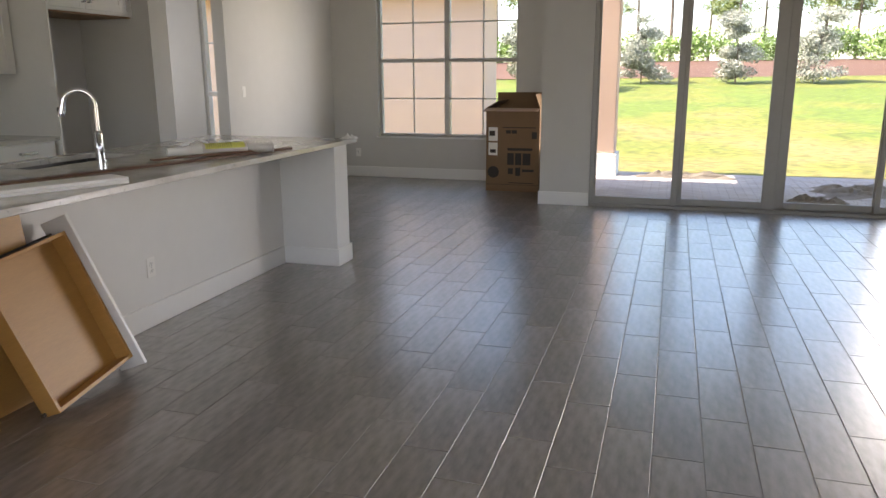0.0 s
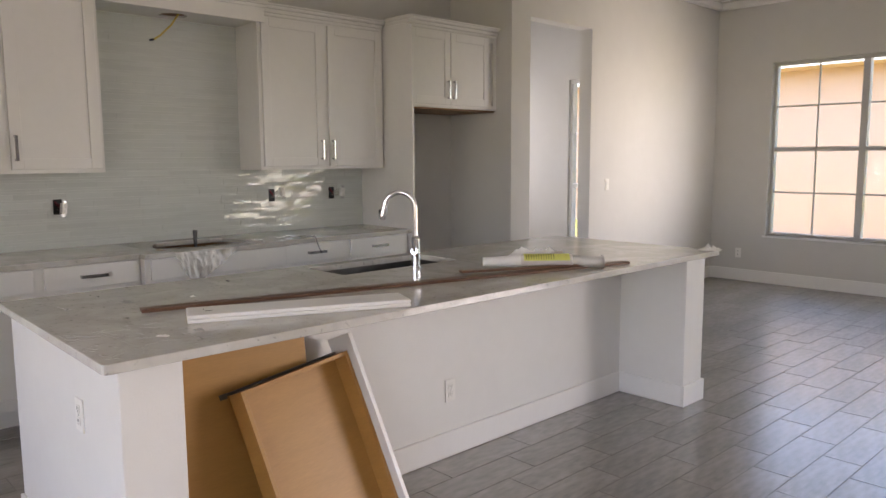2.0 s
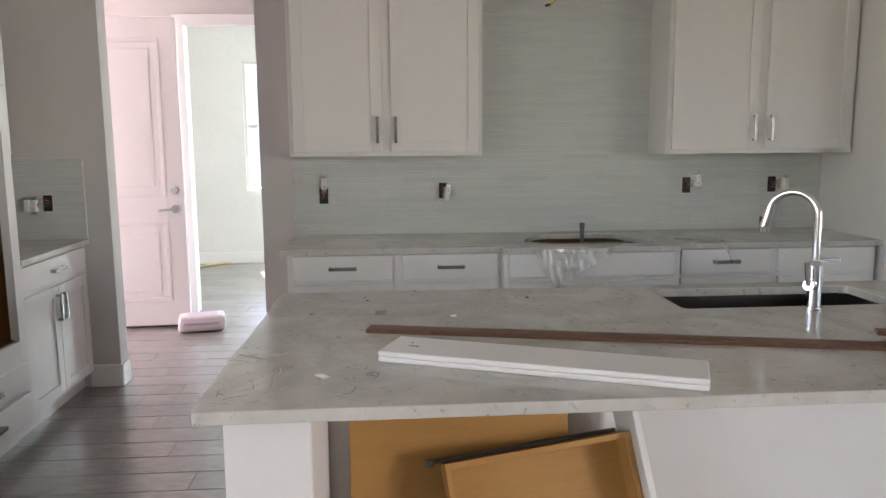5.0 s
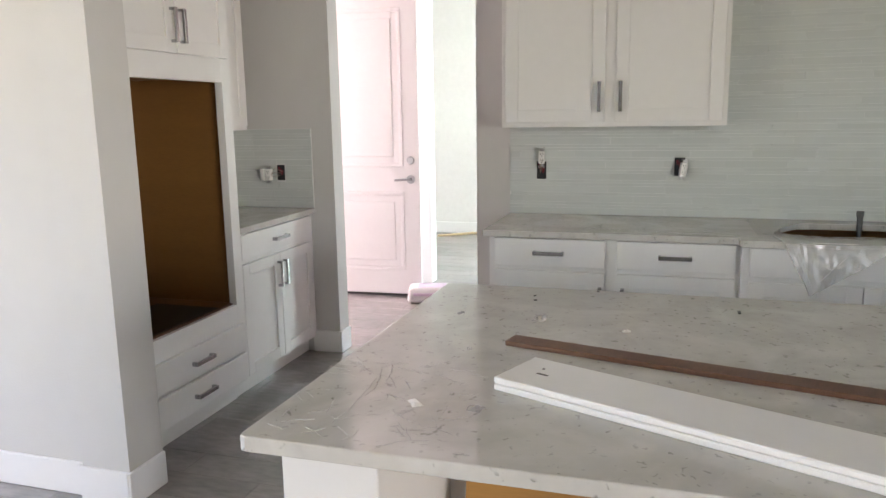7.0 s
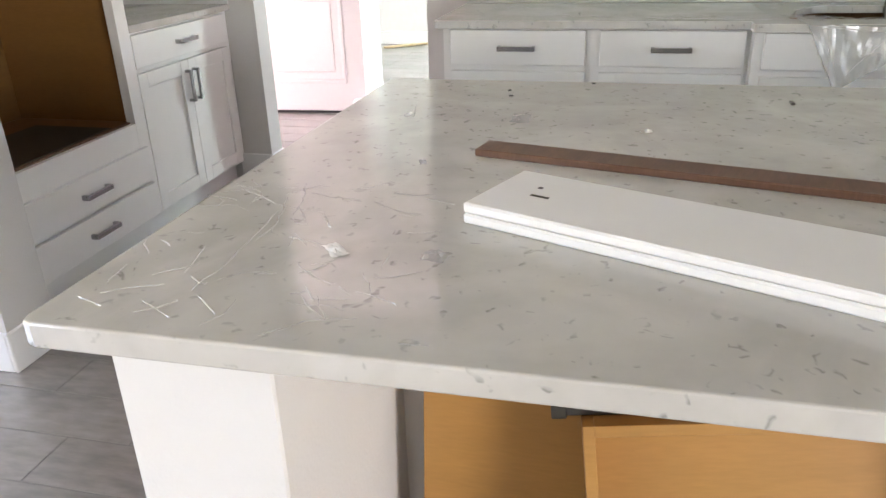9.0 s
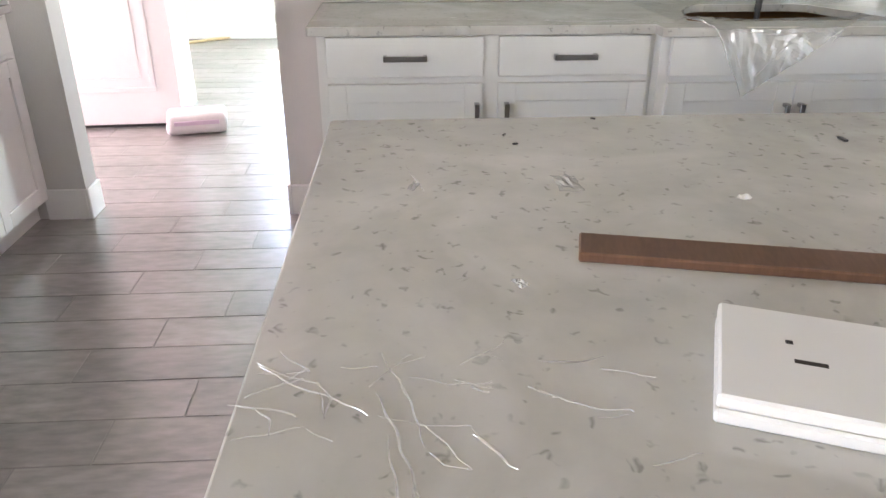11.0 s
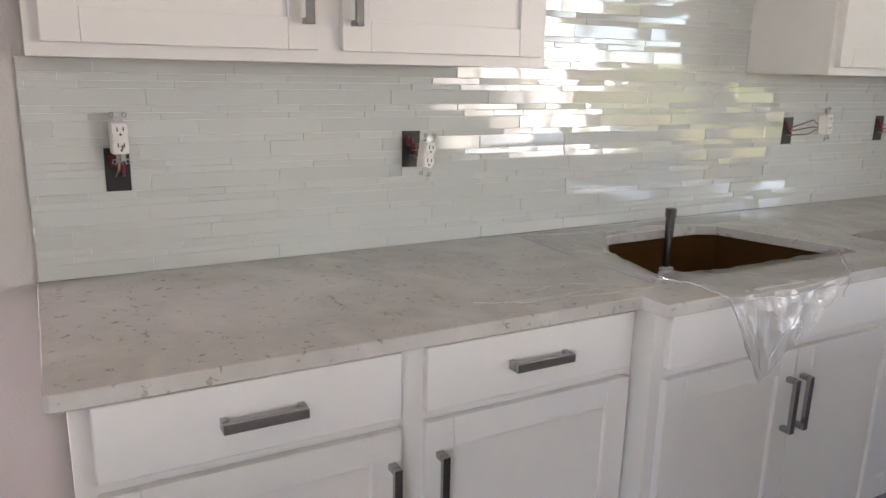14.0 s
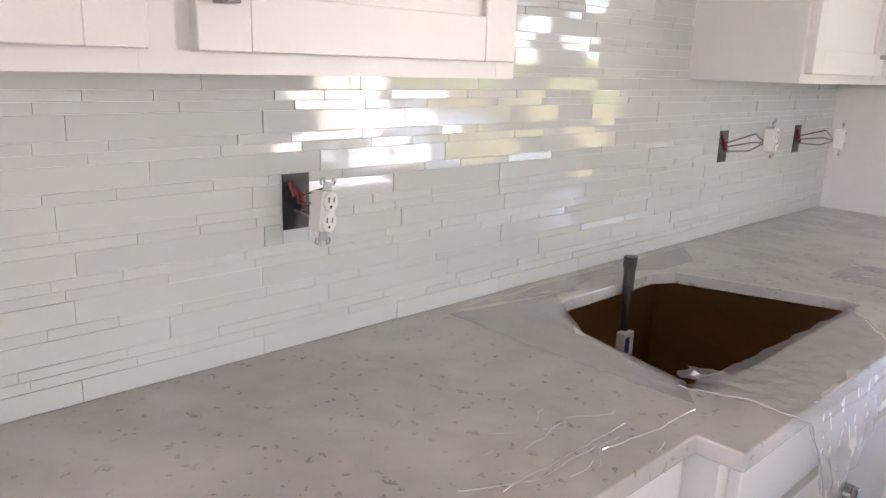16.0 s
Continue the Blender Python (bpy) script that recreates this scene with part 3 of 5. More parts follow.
def face_frame(w, z0, z1, stiles, rails):
    """Face frame: stiles at those x, rails at those z."""
    bm = bmesh.new()
    for a, b in stiles:
        bx(bm, a, b, 0, 0.02, z0, z1)
    cuts = sorted(stiles)
    for (a, b), (c, d) in zip(cuts, cuts[1:]):
        for e, f in rails:
            bx(bm, b, c, 0.0005, 0.0195, e, f)
    return bm


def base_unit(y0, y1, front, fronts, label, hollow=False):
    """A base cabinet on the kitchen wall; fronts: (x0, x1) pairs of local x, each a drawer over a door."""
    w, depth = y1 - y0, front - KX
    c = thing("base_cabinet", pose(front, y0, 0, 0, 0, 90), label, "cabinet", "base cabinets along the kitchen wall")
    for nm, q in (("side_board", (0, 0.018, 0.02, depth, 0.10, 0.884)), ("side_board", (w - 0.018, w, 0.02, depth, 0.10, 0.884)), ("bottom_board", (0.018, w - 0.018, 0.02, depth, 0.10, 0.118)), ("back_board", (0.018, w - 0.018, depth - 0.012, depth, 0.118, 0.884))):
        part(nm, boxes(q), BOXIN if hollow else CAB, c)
    xs = sorted({0.0, w} | {(a + b) / 2 for (_, a), (b, _) in zip(fronts, fronts[1:])})
    st = [(0, 0.045)] + [(x - 0.035, x + 0.035) for x in xs[1:-1]] + [(w - 0.045, w)]
    part("face_frame", face_frame(w, 0.10, 0.884, st, [(0.10, 0.135), (0.715, 0.755), (0.86, 0.884)]), CAB, c)
    part("toe_kick", boxes((0, w, 0.075, 0.09, 0, 0.10)), CAB, c)
    return c


A = base_unit(2.56, 3.705, -4.77, [(0.03, 0.555), (0.608, 1.13)], "white shaker base cabinet with two drawers and two doors")
slab(A, 0.030, 0.555, 0.745, 0.878), slab(A, 0.608, 1.125, 0.745, 0.878)
shaker(A, 0.030, 0.555, 0.118, 0.722, 0.535, 0.585), shaker(A, 0.608, 1.125, 0.118, 0.722, 0.638, 0.585)
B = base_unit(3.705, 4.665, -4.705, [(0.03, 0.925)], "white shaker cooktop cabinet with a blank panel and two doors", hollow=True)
part("side_panel", boxes((-0.002, 0.0, 0.0, 0.064, 0.10, 0.884)), CAB, B), part("side_panel", boxes((0.96, 0.962, 0.0, 0.064, 0.10, 0.884)), CAB, B)
slab(B, 0.030, 0.925, 0.752, 0.880, handle=False)
shaker(B, 0.030, 0.476, 0.118, 0.728, 0.453, 0.585), shaker(B, 0.480, 0.925, 0.118, 0.728, 0.505, 0.585)
C = base_unit(4.665, 5.82, -4.77, [(0.03, 0.53), (0.585, 1.13)], "white shaker base cabinet under the end of the counter")
slab(C, 0.030, 0.530, 0.745, 0.878), slab(C, 0.585, 1.125, 0.745, 0.878)
shaker(C, 0.030, 0.530, 0.118, 0.722, 0.51, 0.585), shaker(C, 0.585, 1.125, 0.118, 0.722, 0.61, 0.585)


def outline_slab(outer, holes, z0, z1, bev):
    """A slab with that outline and those holes, its upper and lower edges eased."""
    bm = bmesh.new()
    loops = [[bm.verts.new((x, y, z1)) for x, y in pts] for pts in (outer, *holes)]
    ed = [bm.edges.new((a, b)) for lp in loops for a, b in zip(lp, lp[1:] + lp[:1])]
    bmesh.ops.triangle_fill(bm, edges=ed, use_beauty=True)
    top = list(bm.faces)
    r = bmesh.ops.extrude_face_region(bm, geom=top)
    for v in r["geom"]:
        if isinstance(v, bmesh.types.BMVert):
            v.co.z = z0
    bmesh.ops.recalc_face_normals(bm, faces=bm.faces)
    rim = [e for e in bm.edges if len(e.link_faces) == 2 and abs(e.verts[0].co.z - e.verts[1].co.z) < 1e-6 and abs(e.link_faces[0].normal.z - e.link_faces[1].normal.z) > 0.5]
    bmesh.ops.bevel(bm, geom=rim, offset=bev, segments=2, affect='EDGES', profile=0.5)
    return bm


def rounded(x0, x1, y0, y1, r, n=5):
    out = []
    for cx, cy, a0 in ((x1 - r, y1 - r, 0), (x0 + r, y1 - r, 90), (x0 + r, y0 + r, 180), (x1 - r, y0 + r, 270)):
        out += [(cx + r * math.cos(radians(a0 + 90 * k / n)), cy + r * math.sin(radians(a0 + 90 * k / n))) for k in range(n + 1)]
    return out


# the cutout is narrower at the back, with a bowed side towards the passage
HOLE = [(-5.245, 4.05), (-5.245, 4.40), (-5.215, 4.46), (-4.85, 4.575), (-4.805, 4.56), (-4.80, 3.86), (-4.825, 3.83), (-4.95, 3.862), (-5.08, 3.90), (-5.17, 3.945), (-5.225, 3.99)]
kt = outline_slab([(KX, 2.53), (-4.745, 2.53), (-4.738, 2.537), (-4.738, 3.690), (-4.670, 3.692), (-4.666, 3.698), (-4.666, 4.652), (-4.670, 4.660), (-4.738, 4.662), (-4.738, 5.842), (KX, 5.842)],
                  [HOLE], 0.884, 0.914, 0.003)
solid("countertop", kt, QUARTZ, "pale veined quartz countertop with a cooktop cutout", "countertop")


def crown_run(w, z, front, depth, ends=(1, 1)):
    """Stepped crown over a cabinet, in local x."""
    bm = bmesh.new()
    for k, (out, a, b) in enumerate(((0.006, 0.0, 0.022), (0.020, 0.022, 0.048), (0.042, 0.048, 0.070), (0.052, 0.070, 0.085))):
        bx(bm, -out * ends[0], w + out * ends[1], front - out, depth, z + a, z + b, 0.004)
    return bm


def wall_unit(name, at, w, depth, z0, z1, doors, label, crown=True, ends=(1, 1), hl=0.145):
    """A wall cabinet; doors: (x0, x1, handle x)."""
    c = thing(name, at, label, "cabinet", "wall cabinets")
    part("body", boxes((0, w, 0.02, depth, z0, z1), bev=0.001), CAB, c)
    st = [(0, 0.04), (w / 2 - 0.03, w / 2 + 0.03), (w - 0.04, w)]
    part("face_frame", face_frame(w, z0, z1, st, [(z0, z0 + 0.04), (z1 - 0.04, z1)]), CAB, c)
    for a, b, hx in doors:
        shaker(c, a, b, z0 + 0.024, z1 - 0.012, hx, z0 + 0.145, hl)
    if crown:
        part("crown_moulding", crown_run(w, z1, -0.002, depth, ends), CAB, c)
    return c


UD = -5.075 - KX
wall_unit("wall_cabinet", pose(-5.075, 2.556, 0, 0, 0, 90), 1.082, UD, 1.395, 2.475, [(0.024, 0.515, 0.49), (0.566, 1.060, 0.592)], "tall white shaker wall cabinet with two doors", ends=(1, 0))
wall_unit("wall_cabinet", pose(-5.075, 4.712, 0, 0, 0, 90), 1.120, UD, 1.395, 2.475, [(0.024, 0.535, 0.51), (0.585, 1.096, 0.61)], "tall white shaker wall cabinet beside the fridge recess", ends=(0, 0))
# bridge over the cooktop with its cut-out for the hood duct
hood = thing("hood_valance", pose(-5.075, 3.640, 0, 0, 0, 90), "white crown-topped valance bridging the two wall cabinets", "valance")
HW = 4.710 - 3.640
part("front_board", boxes((0, HW, -0.115, -0.095, 2.405, 2.50), bev=0.002), CAB, hood)
part("underside", outline_slab([(0, -0.095), (HW, -0.095), (HW, UD), (0, UD)], [[(0.55 + 0.09 * math.cos(radians(a)), 0.17 + 0.09 * math.sin(radians(a))) for a in range(0, 360, 20)]], 2.425, 2.440, 0.001), CAB, hood)
part("crown_moulding", crown_run(HW, 2.50, -0.117, UD, (1, 1)), CAB, hood)
part("duct_opening", boxes((0.45, 0.65, 0.07, 0.27, 2.441, 2.455)), BOXIN, hood, "raw brown round duct cut-out")
cable = bmesh.new()
tube(cable, [(-5.26, 4.06, 2.26), (-5.25, 4.10, 2.29), (-5.24, 4.17, 2.36), (-5.22, 4.22, 2.44), (-5.10, 4.22, 2.55), (-4.93, 4.24, 2.62), (-4.90, 4.33, 2.64), (-4.93, 4.45, 2.61), (-5.0, 4.52, 2.60)], 0.006)
cb = solid("electrical_cable", cable, YELLOW, "yellow sheathed cable hanging through the valance", "cable", smooth=True)
part("cable_end", tube(bmesh.new(), [(-5.26, 4.06, 2.26), (-5.275, 4.035, 2.255)], 0.008), BLACK, cb, "black cut end")

# tall panel, fridge cabinet
structure("trim_fridge_panel", boxes((KX, -4.72, 5.842, 5.860, 0, 2.50), bev=0.001), CAB, "white tall end panel of the fridge recess", "panel")
wall_unit("fridge_cabinet", pose(-4.807, 5.862, 0, 0, 0, 90), FY - 5.864, -4.807 - KX, 1.885, 2.50, [(0.018, 0.460, 0.43), (0.466, 0.925, 0.495)], "white shaker cabinet over the empty fridge recess", ends=(0, 0))
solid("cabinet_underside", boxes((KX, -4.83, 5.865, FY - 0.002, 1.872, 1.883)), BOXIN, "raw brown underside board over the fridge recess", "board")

# oven tower and side cabinet in the recess
TX = -3.70
tower = thing("oven_cabinet", pose(TX, 1.295, 0, 0, 0, 180), "tall white oven cabinet with an empty brown oven opening", "cabinet")
TW, TD = 0.845, 1.295 - AY
tb = bmesh.new()
bx(tb, 0, 0.018, 0.02, TD, 0.10, 2.50), bx(tb, TW - 0.018, TW, 0.02, TD, 0.10, 2.50), bx(tb, 0.018, TW - 0.018, 0.02, TD, 0.10, 0.12), bx(tb, 0.018, TW - 0.018, 0.02, TD, 2.48, 2.50)
part("body", tb, CAB, tower)
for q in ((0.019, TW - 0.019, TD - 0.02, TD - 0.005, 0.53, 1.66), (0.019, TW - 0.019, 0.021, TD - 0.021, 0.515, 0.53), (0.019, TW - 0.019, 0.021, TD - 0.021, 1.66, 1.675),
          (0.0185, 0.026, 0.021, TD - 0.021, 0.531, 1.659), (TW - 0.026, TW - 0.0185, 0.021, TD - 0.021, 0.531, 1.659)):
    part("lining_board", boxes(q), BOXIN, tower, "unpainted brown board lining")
# Thin black plate puts the dark of the platform's hole on top.
part("hole_dark_plate", boxes((0.10, 0.70, 0.04, 0.40, 0.531, 0.534)), BLACK, tower)
part("opening_edge", boxes((0.088, 0.772, 0.003, 0.018, 0.534, 0.540)), STRIP, tower, "raw cut wood edge")
part("face_frame", boxes((0, 0.087, -0.02, 0.02, 0.10, 2.50), (0.773, TW, -0.02, 0.02, 0.10, 2.50), (0.087, 0.773, -0.0195, 0.02, 1.635, 2.50), (0.087, 0.773, -0.0195, 0.02, 0.10, 0.534)), CAB, tower)
for z0, z1 in ((0.105, 0.245), (0.262, 0.402)):
    d = part("drawer_front", boxes((0.045, TW - 0.045, -0.042, -0.021, z0 + 0.03, z1 + 0.03), bev=0.002), CAB, tower)
    h = pull(d, TW / 2, (z0 + z1) / 2 + 0.03, False)
    h.matrix_basis = pose(0, -0.022, 0)
for a, b, hx in ((0.035, TW / 2 - 0.003, TW / 2 - 0.03), (TW / 2 + 0.003, TW - 0.035, TW / 2 + 0.03)):
    d = shaker(tower, a, b, 1.745, 2.47, hx, 1.86)
    d.matrix_basis = pose(0, -0.022, 0)
part("toe_kick", boxes((0, TW, 0.06, 0.075, 0, 0.10)), CAB, tower)

S0 = TX - TW - 0.002
SWD = S0 - KX
side = thing("base_cabinet", pose(S0, 1.285, 0, 0, 0, 180), "narrow white shaker base cabinet in the recess", "cabinet")
sb = bmesh.new()
bx(sb, 0, SWD, 0.02, 1.285 - AY, 0.10, 0.884, 0.001)
part("body", sb, CAB, side)
part("face_frame", face_frame(SWD, 0.10, 0.884, [(0, 0.03), (SWD - 0.06, SWD)], [(0.10, 0.13), (0.715, 0.745), (0.865, 0.884)]), CAB, side)
slab(side, 0.018, SWD - 0.05, 0.738, 0.872)
mid = (SWD - 0.03) / 2
shaker(side, 0.018, mid - 0.002, 0.118, 0.715, mid - 0.03, 0.60), shaker(side, mid + 0.002, SWD - 0.05, 0.118, 0.715, mid + 0.03, 0.60)
part("toe_kick", boxes((0, SWD, 0.06, 0.075, 0, 0.10)), CAB, side)
solid("countertop", boxes((KX + 0.002, S0 - 0.001, AY, 1.318, 0.885, 0.914), bev=0.003), QUARTZ, "short pale quartz countertop in the recess", "countertop")
wall_unit("wall_cabinet", pose(S0, 1.02, 0, 0, 0, 180), 0.60, 1.02 - AY, 1.395, 2.475, [(0.02, 0.295, 0.27), (0.301, 0.58, 0.33)], "white shaker wall cabinet over the short counter", ends=(0, 1))

# ---- island ----
IE, IW, IS, IN = -2.374, -3.618, 2.672, 6.240
island = thing("kitchen_island", pose(0, 0, 0), "long white kitchen island with a recessed seating side", "kitchen island")
LF = -2.425
part("end_wall", boxes((-3.57, LF, 2.728, 2.918, 0, 0.884), bev=0.003), ISLE, island, "white painted end wall, facing the passage")
part("end_wall", boxes((-3.57, LF, 5.94, 6.155, 0, 0.884), bev=0.003), ISLE, island, "white painted end wall, facing the nook")
part("back_panel", boxes((-2.95, -2.865, 2.918, 5.940, 0, 0.884)), ISLE, island, "white painted recessed panel")
part("body", boxes((-3.565, -3.545, 2.918, 4.055, 0.10, 0.884), (-3.565, -3.545, 4.055, 4.865, 0.10, 0.655), (-3.606, -3.592, 4.055, 4.865, 0.64, 0.884), (-3.565, -3.545, 4.865, 5.940, 0.10, 0.884), (-3.545, -2.95, 2.9185, 2.935, 0.10, 0.884), (-3.50, -3.485, 2.92, 5.938, 0, 0.10)), CAB, island)
for q in ((-2.865, -2.850, 2.933, 5.925), (LF, LF + 0.015, 2.713, 2.933), (-2.865, LF, 2.918, 2.933), (-3.57, LF, 2.713, 2.728), (LF, LF + 0.015, 5.925, 6.170), (-2.865, LF, 5.925, 5.940), (-3.57, LF, 6.155, 6.170)):
    part("baseboard", boxes((*q, 0, 0.13), bev=0.004), TRIM, island, "white baseboard")


def outlet_cover(name, at, label):
    o = thing(name, at, label, "outlet")
    part("cover_plate", boxes((-0.035, 0.035, -0.006, 0, -0.057, 0.057), bev=0.003), WHITE, o)
    for z in (-0.02, 0.02):
        r = part("receptacle", boxes((-0.016, 0.016, -0.009, -0.006, z - 0.014, z + 0.014), bev=0.002), WHITE, o)
        for x in (-0.006, 0.006):
            part("slot", boxes((x - 0.0012, x + 0.0012, -0.0095, -0.0088, z - 0.002, z + 0.008)), BLACK, r)
        part("slot", boxes((-0.002, 0.002, -0.0095, -0.0088, z - 0.010, z - 0.006)), BLACK, r)
    part("screw", cyl(bmesh.new(), (0, -0.006, 0), (0, -0.0075, 0), 0.003, n=8), STEEL, o)
    return o


outlet_cover("wall_outlet", pose(-2.865, 4.452, 0.335, 0, 0, 90), "white duplex outlet on the island panel")
outlet_cover("wall_outlet", pose(-2.78, 2.728, 0.66), "white duplex outlet on the island end")
outlet_cover("wall_outlet", pose(-4.28, NY, 0.33), "white duplex outlet below the window")
sw = thing("light_switch", pose(WX, 8.36, 1.20, 0, 0, 90), "white rocker light switch on the wall", "switch")
part("cover_plate", boxes((-0.035, 0.035, -0.006, 0, -0.057, 0.057), bev=0.003), WHITE, sw)
part("rocker", boxes((-0.016, 0.016, -0.010, -0.006, -0.033, 0.033), bev=0.002), WHITE, sw)

it = outline_slab([(IW, IS + 0.028), (IW + 0.006, IS + 0.022), (IE - 0.015, IS), (IE - 0.004, IS + 0.004), (IE, IS + 0.015), (IE, IN - 0.015), (IE - 0.015, IN), (IW + 0.015, IN), (IW, IN - 0.015)],
                  [rounded(-3.530, -3.208, 4.075, 4.845, 0.025)], 0.884, 0.914, 0.003)
solid("island_top", it, QUARTZ, "large pale veined quartz island top", "countertop")

sink = thing("kitchen_sink", pose(-3.385, 4.46, 0.883), "undermounted stainless steel sink in the island", "sink")
bs = bmesh.new()
SX, SYY, SZ = 0.20, 0.395, 0.22
bx(bs, -SX - 0.002, -SX, -SYY, SYY, -SZ, 0), bx(bs, SX, SX + 0.002, -SYY, SYY, -SZ, 0)
bx(bs, -SX, SX, -SYY - 0.002, -SYY, -SZ, 0), bx(bs, -SX, SX, SYY, SYY + 0.002, -SZ, 0), bx(bs, -SX, SX, -SYY, SYY, -SZ - 0.003, -SZ)
part("basin", bs, SINK, sink)
part("drain", cyl(bmesh.new(), (-0.05, 0, -SZ), (-0.05, 0, -SZ + 0.004), 0.045, n=24), CHROME, sink)

faucet = thing("kitchen_faucet", pose(-3.150, 4.487, 0.914, 0, 0, 40), "polished chrome pull-down gooseneck kitchen faucet", "faucet")
fb = bmesh.new()
cyl(fb, (0, 0, 0), (0, 0, 0.008), 0.030, n=28), cyl(fb, (0, 0, 0.008), (0, 0, 0.15), 0.023, n=28), cyl(fb, (0, 0, 0.15), (0, 0, 0.165), 0.023, 0.0135, n=28)
part("base", fb, CHROME, faucet, smooth=True)
R = 0.080
neck = [(0, 0, 0.16), (0, 0, 0.235)] + [(-R + R * math.cos(radians(a)), 0, 0.305 + R * math.sin(radians(a))) for a in range(0, 166, 12)]
part("spout", tube(bmesh.new(), neck, 0.0125, 16), CHROME, faucet, smooth=True)
sp = bmesh.new()
e = Vector(neck[-1])
dn = Vector((-0.22, 0, -0.97))
cyl(sp, e - dn * 0.004, e + dn * 0.075, 0.0155, 0.019, n=24), cyl(sp, e + dn * 0.075, e + dn * 0.095, 0.019, 0.016, n=24)
head = part("spray_head", sp, CHROME, faucet, smooth=True)
part("spray_button", boxes((e.x - 0.036, e.x - 0.027, -0.008, 0.008, e.z - 0.085, e.z - 0.04), bev=0.003), BLACK, head, "black rubber spray buttons")
lv = bmesh.new()
cyl(lv, (0, -0.02, 0.085), (0, -0.055, 0.09), 0.017, n=20), tube(lv, [(0, -0.052, 0.09), (0.0, -0.064, 0.115), (0.0, -0.078, 0.165)], 0.008, 12)
part("lever", lv, CHROME, faucet, smooth=True)
bt = bmesh.new()
cyl(bt, (0, 0.02, 0.085), (0, 0.062, 0.088), 0.012, 0.010, n=16)
part("side_cap", bt, CHROME, faucet, smooth=True)


def along(p, q, z):
    """Pose at p with local x towards q."""
    return pose(p[0], p[1], z, 0, 0, math.degrees(math.atan2(q[1] - p[1], q[0] - p[0])))


solid("wood_strip", boxes((0, 2.40, -0.030, 0.030, 0, 0.012), bev=0.002), STRIP, "long dark-stained wooden trim strip on the island", "trim strip", m=along((-3.024, 3.029), (-2.465, 5.36), 0.914))
solid("wood_strip", boxes((0, 0.75, -0.022, 0.022, 0, 0.011), bev=0.002), STRIP, "short dark-stained wooden trim strip under the tube", "trim strip", m=along((-2.795, 4.46), (-2.445, 5.25), 0.927))
bd = along((-2.775, 3.092), (-2.390, 4.018), 0.914)
for k in range(2):
    b = solid("white_board", boxes((0, 0.80, -0.078, 0.078, 0.0005, 0.0140), bev=0.0025), TRIM, "white painted filler board stacked on the island", "board", "stacked boards", m=pose(0, 0, 0.0145 * k) @ bd)
part("pencil_mark", boxes((0.055, 0.061, 0.018, 0.024, 0.0141, 0.0144)), PRINT, b), part("pencil_mark", boxes((0.060, 0.086, -0.012, -0.006, 0.0141, 0.0144)), PRINT, b)

# bagged caulk tubes
bag = thing("caulk_bag", along((-2.868, 4.69), (-2.415, 5.175), 0.950), "white caulk tube in a yellow-labelled plastic wrapper", "caulk tube")
tb = bmesh.new()
cyl(tb, (0.00, 0, 0.0), (0.13, 0, 0.002), 0.022, 0.027, n=20), cyl(tb, (0.13, 0, 0.002), (0.20, 0, 0.004), 0.031, 0.034, n=20)
part("tube_nose", tb, WHITE, bag, smooth=True)
wb = bmesh.new()
cyl(wb, (0.19, 0, 0.004), (0.45, 0, 0.002), 0.036, 0.037, n=24)
for v in wb.verts:
    v.co.z *= 0.92
    v.co += Vector((noise.noise(v.co * 30) * 0.004, noise.noise(v.co * 23 + Vector((3, 1, 0))) * 0.004, 0))
part("wrapper", wb, PAPER, bag, "white paper wrapper", True)
lb = bmesh.new()
for k in range(9):
    a0, a1 = radians(10 + k * 13), radians(10 + (k + 1) * 13)
    lb.faces.new([lb.verts.new((x, -math.cos(a) * 0.0385, math.sin(a) * 0.0365 + 0.003)) for x, a in ((0.205, a0), (0.435, a0), (0.435, a1), (0.205, a1))])
part("yellow_label", lb, LIME, bag, "yellow-green printed label")
pr = bmesh.new()
for k in range(12):
    x = 0.215 + k * 0.0125
    for a in range(20, 80 + (k * 37) % 40, 10):
        a0, a1 = radians(a), radians(a + 10)
        pr.faces.new([pr.verts.new((xx, -math.cos(q) * 0.0392, math.sin(q) * 0.0372 + 0.003)) for xx, q in ((x, a0), (x + 0.004, a0), (x + 0.004, a1), (x, a1))])
part("label_print", pr, OLIVE, bag)
ct = bmesh.new()
cyl(ct, (0.45, 0, 0), (0.60, 0, -0.004), 0.030, 0.031, n=20), cyl(ct, (0.60, 0, -0.004), (0.61, 0, -0.004), 0.036, 0.036, n=20)
part("clear_end", ct, FILM, bag, "clear plastic end", True)
part("inner_tube", cyl(bmesh.new(), (0.45, 0, -0.002), (0.59, 0, -0.005), 0.024, n=16), WHITE, bag, smooth=True)


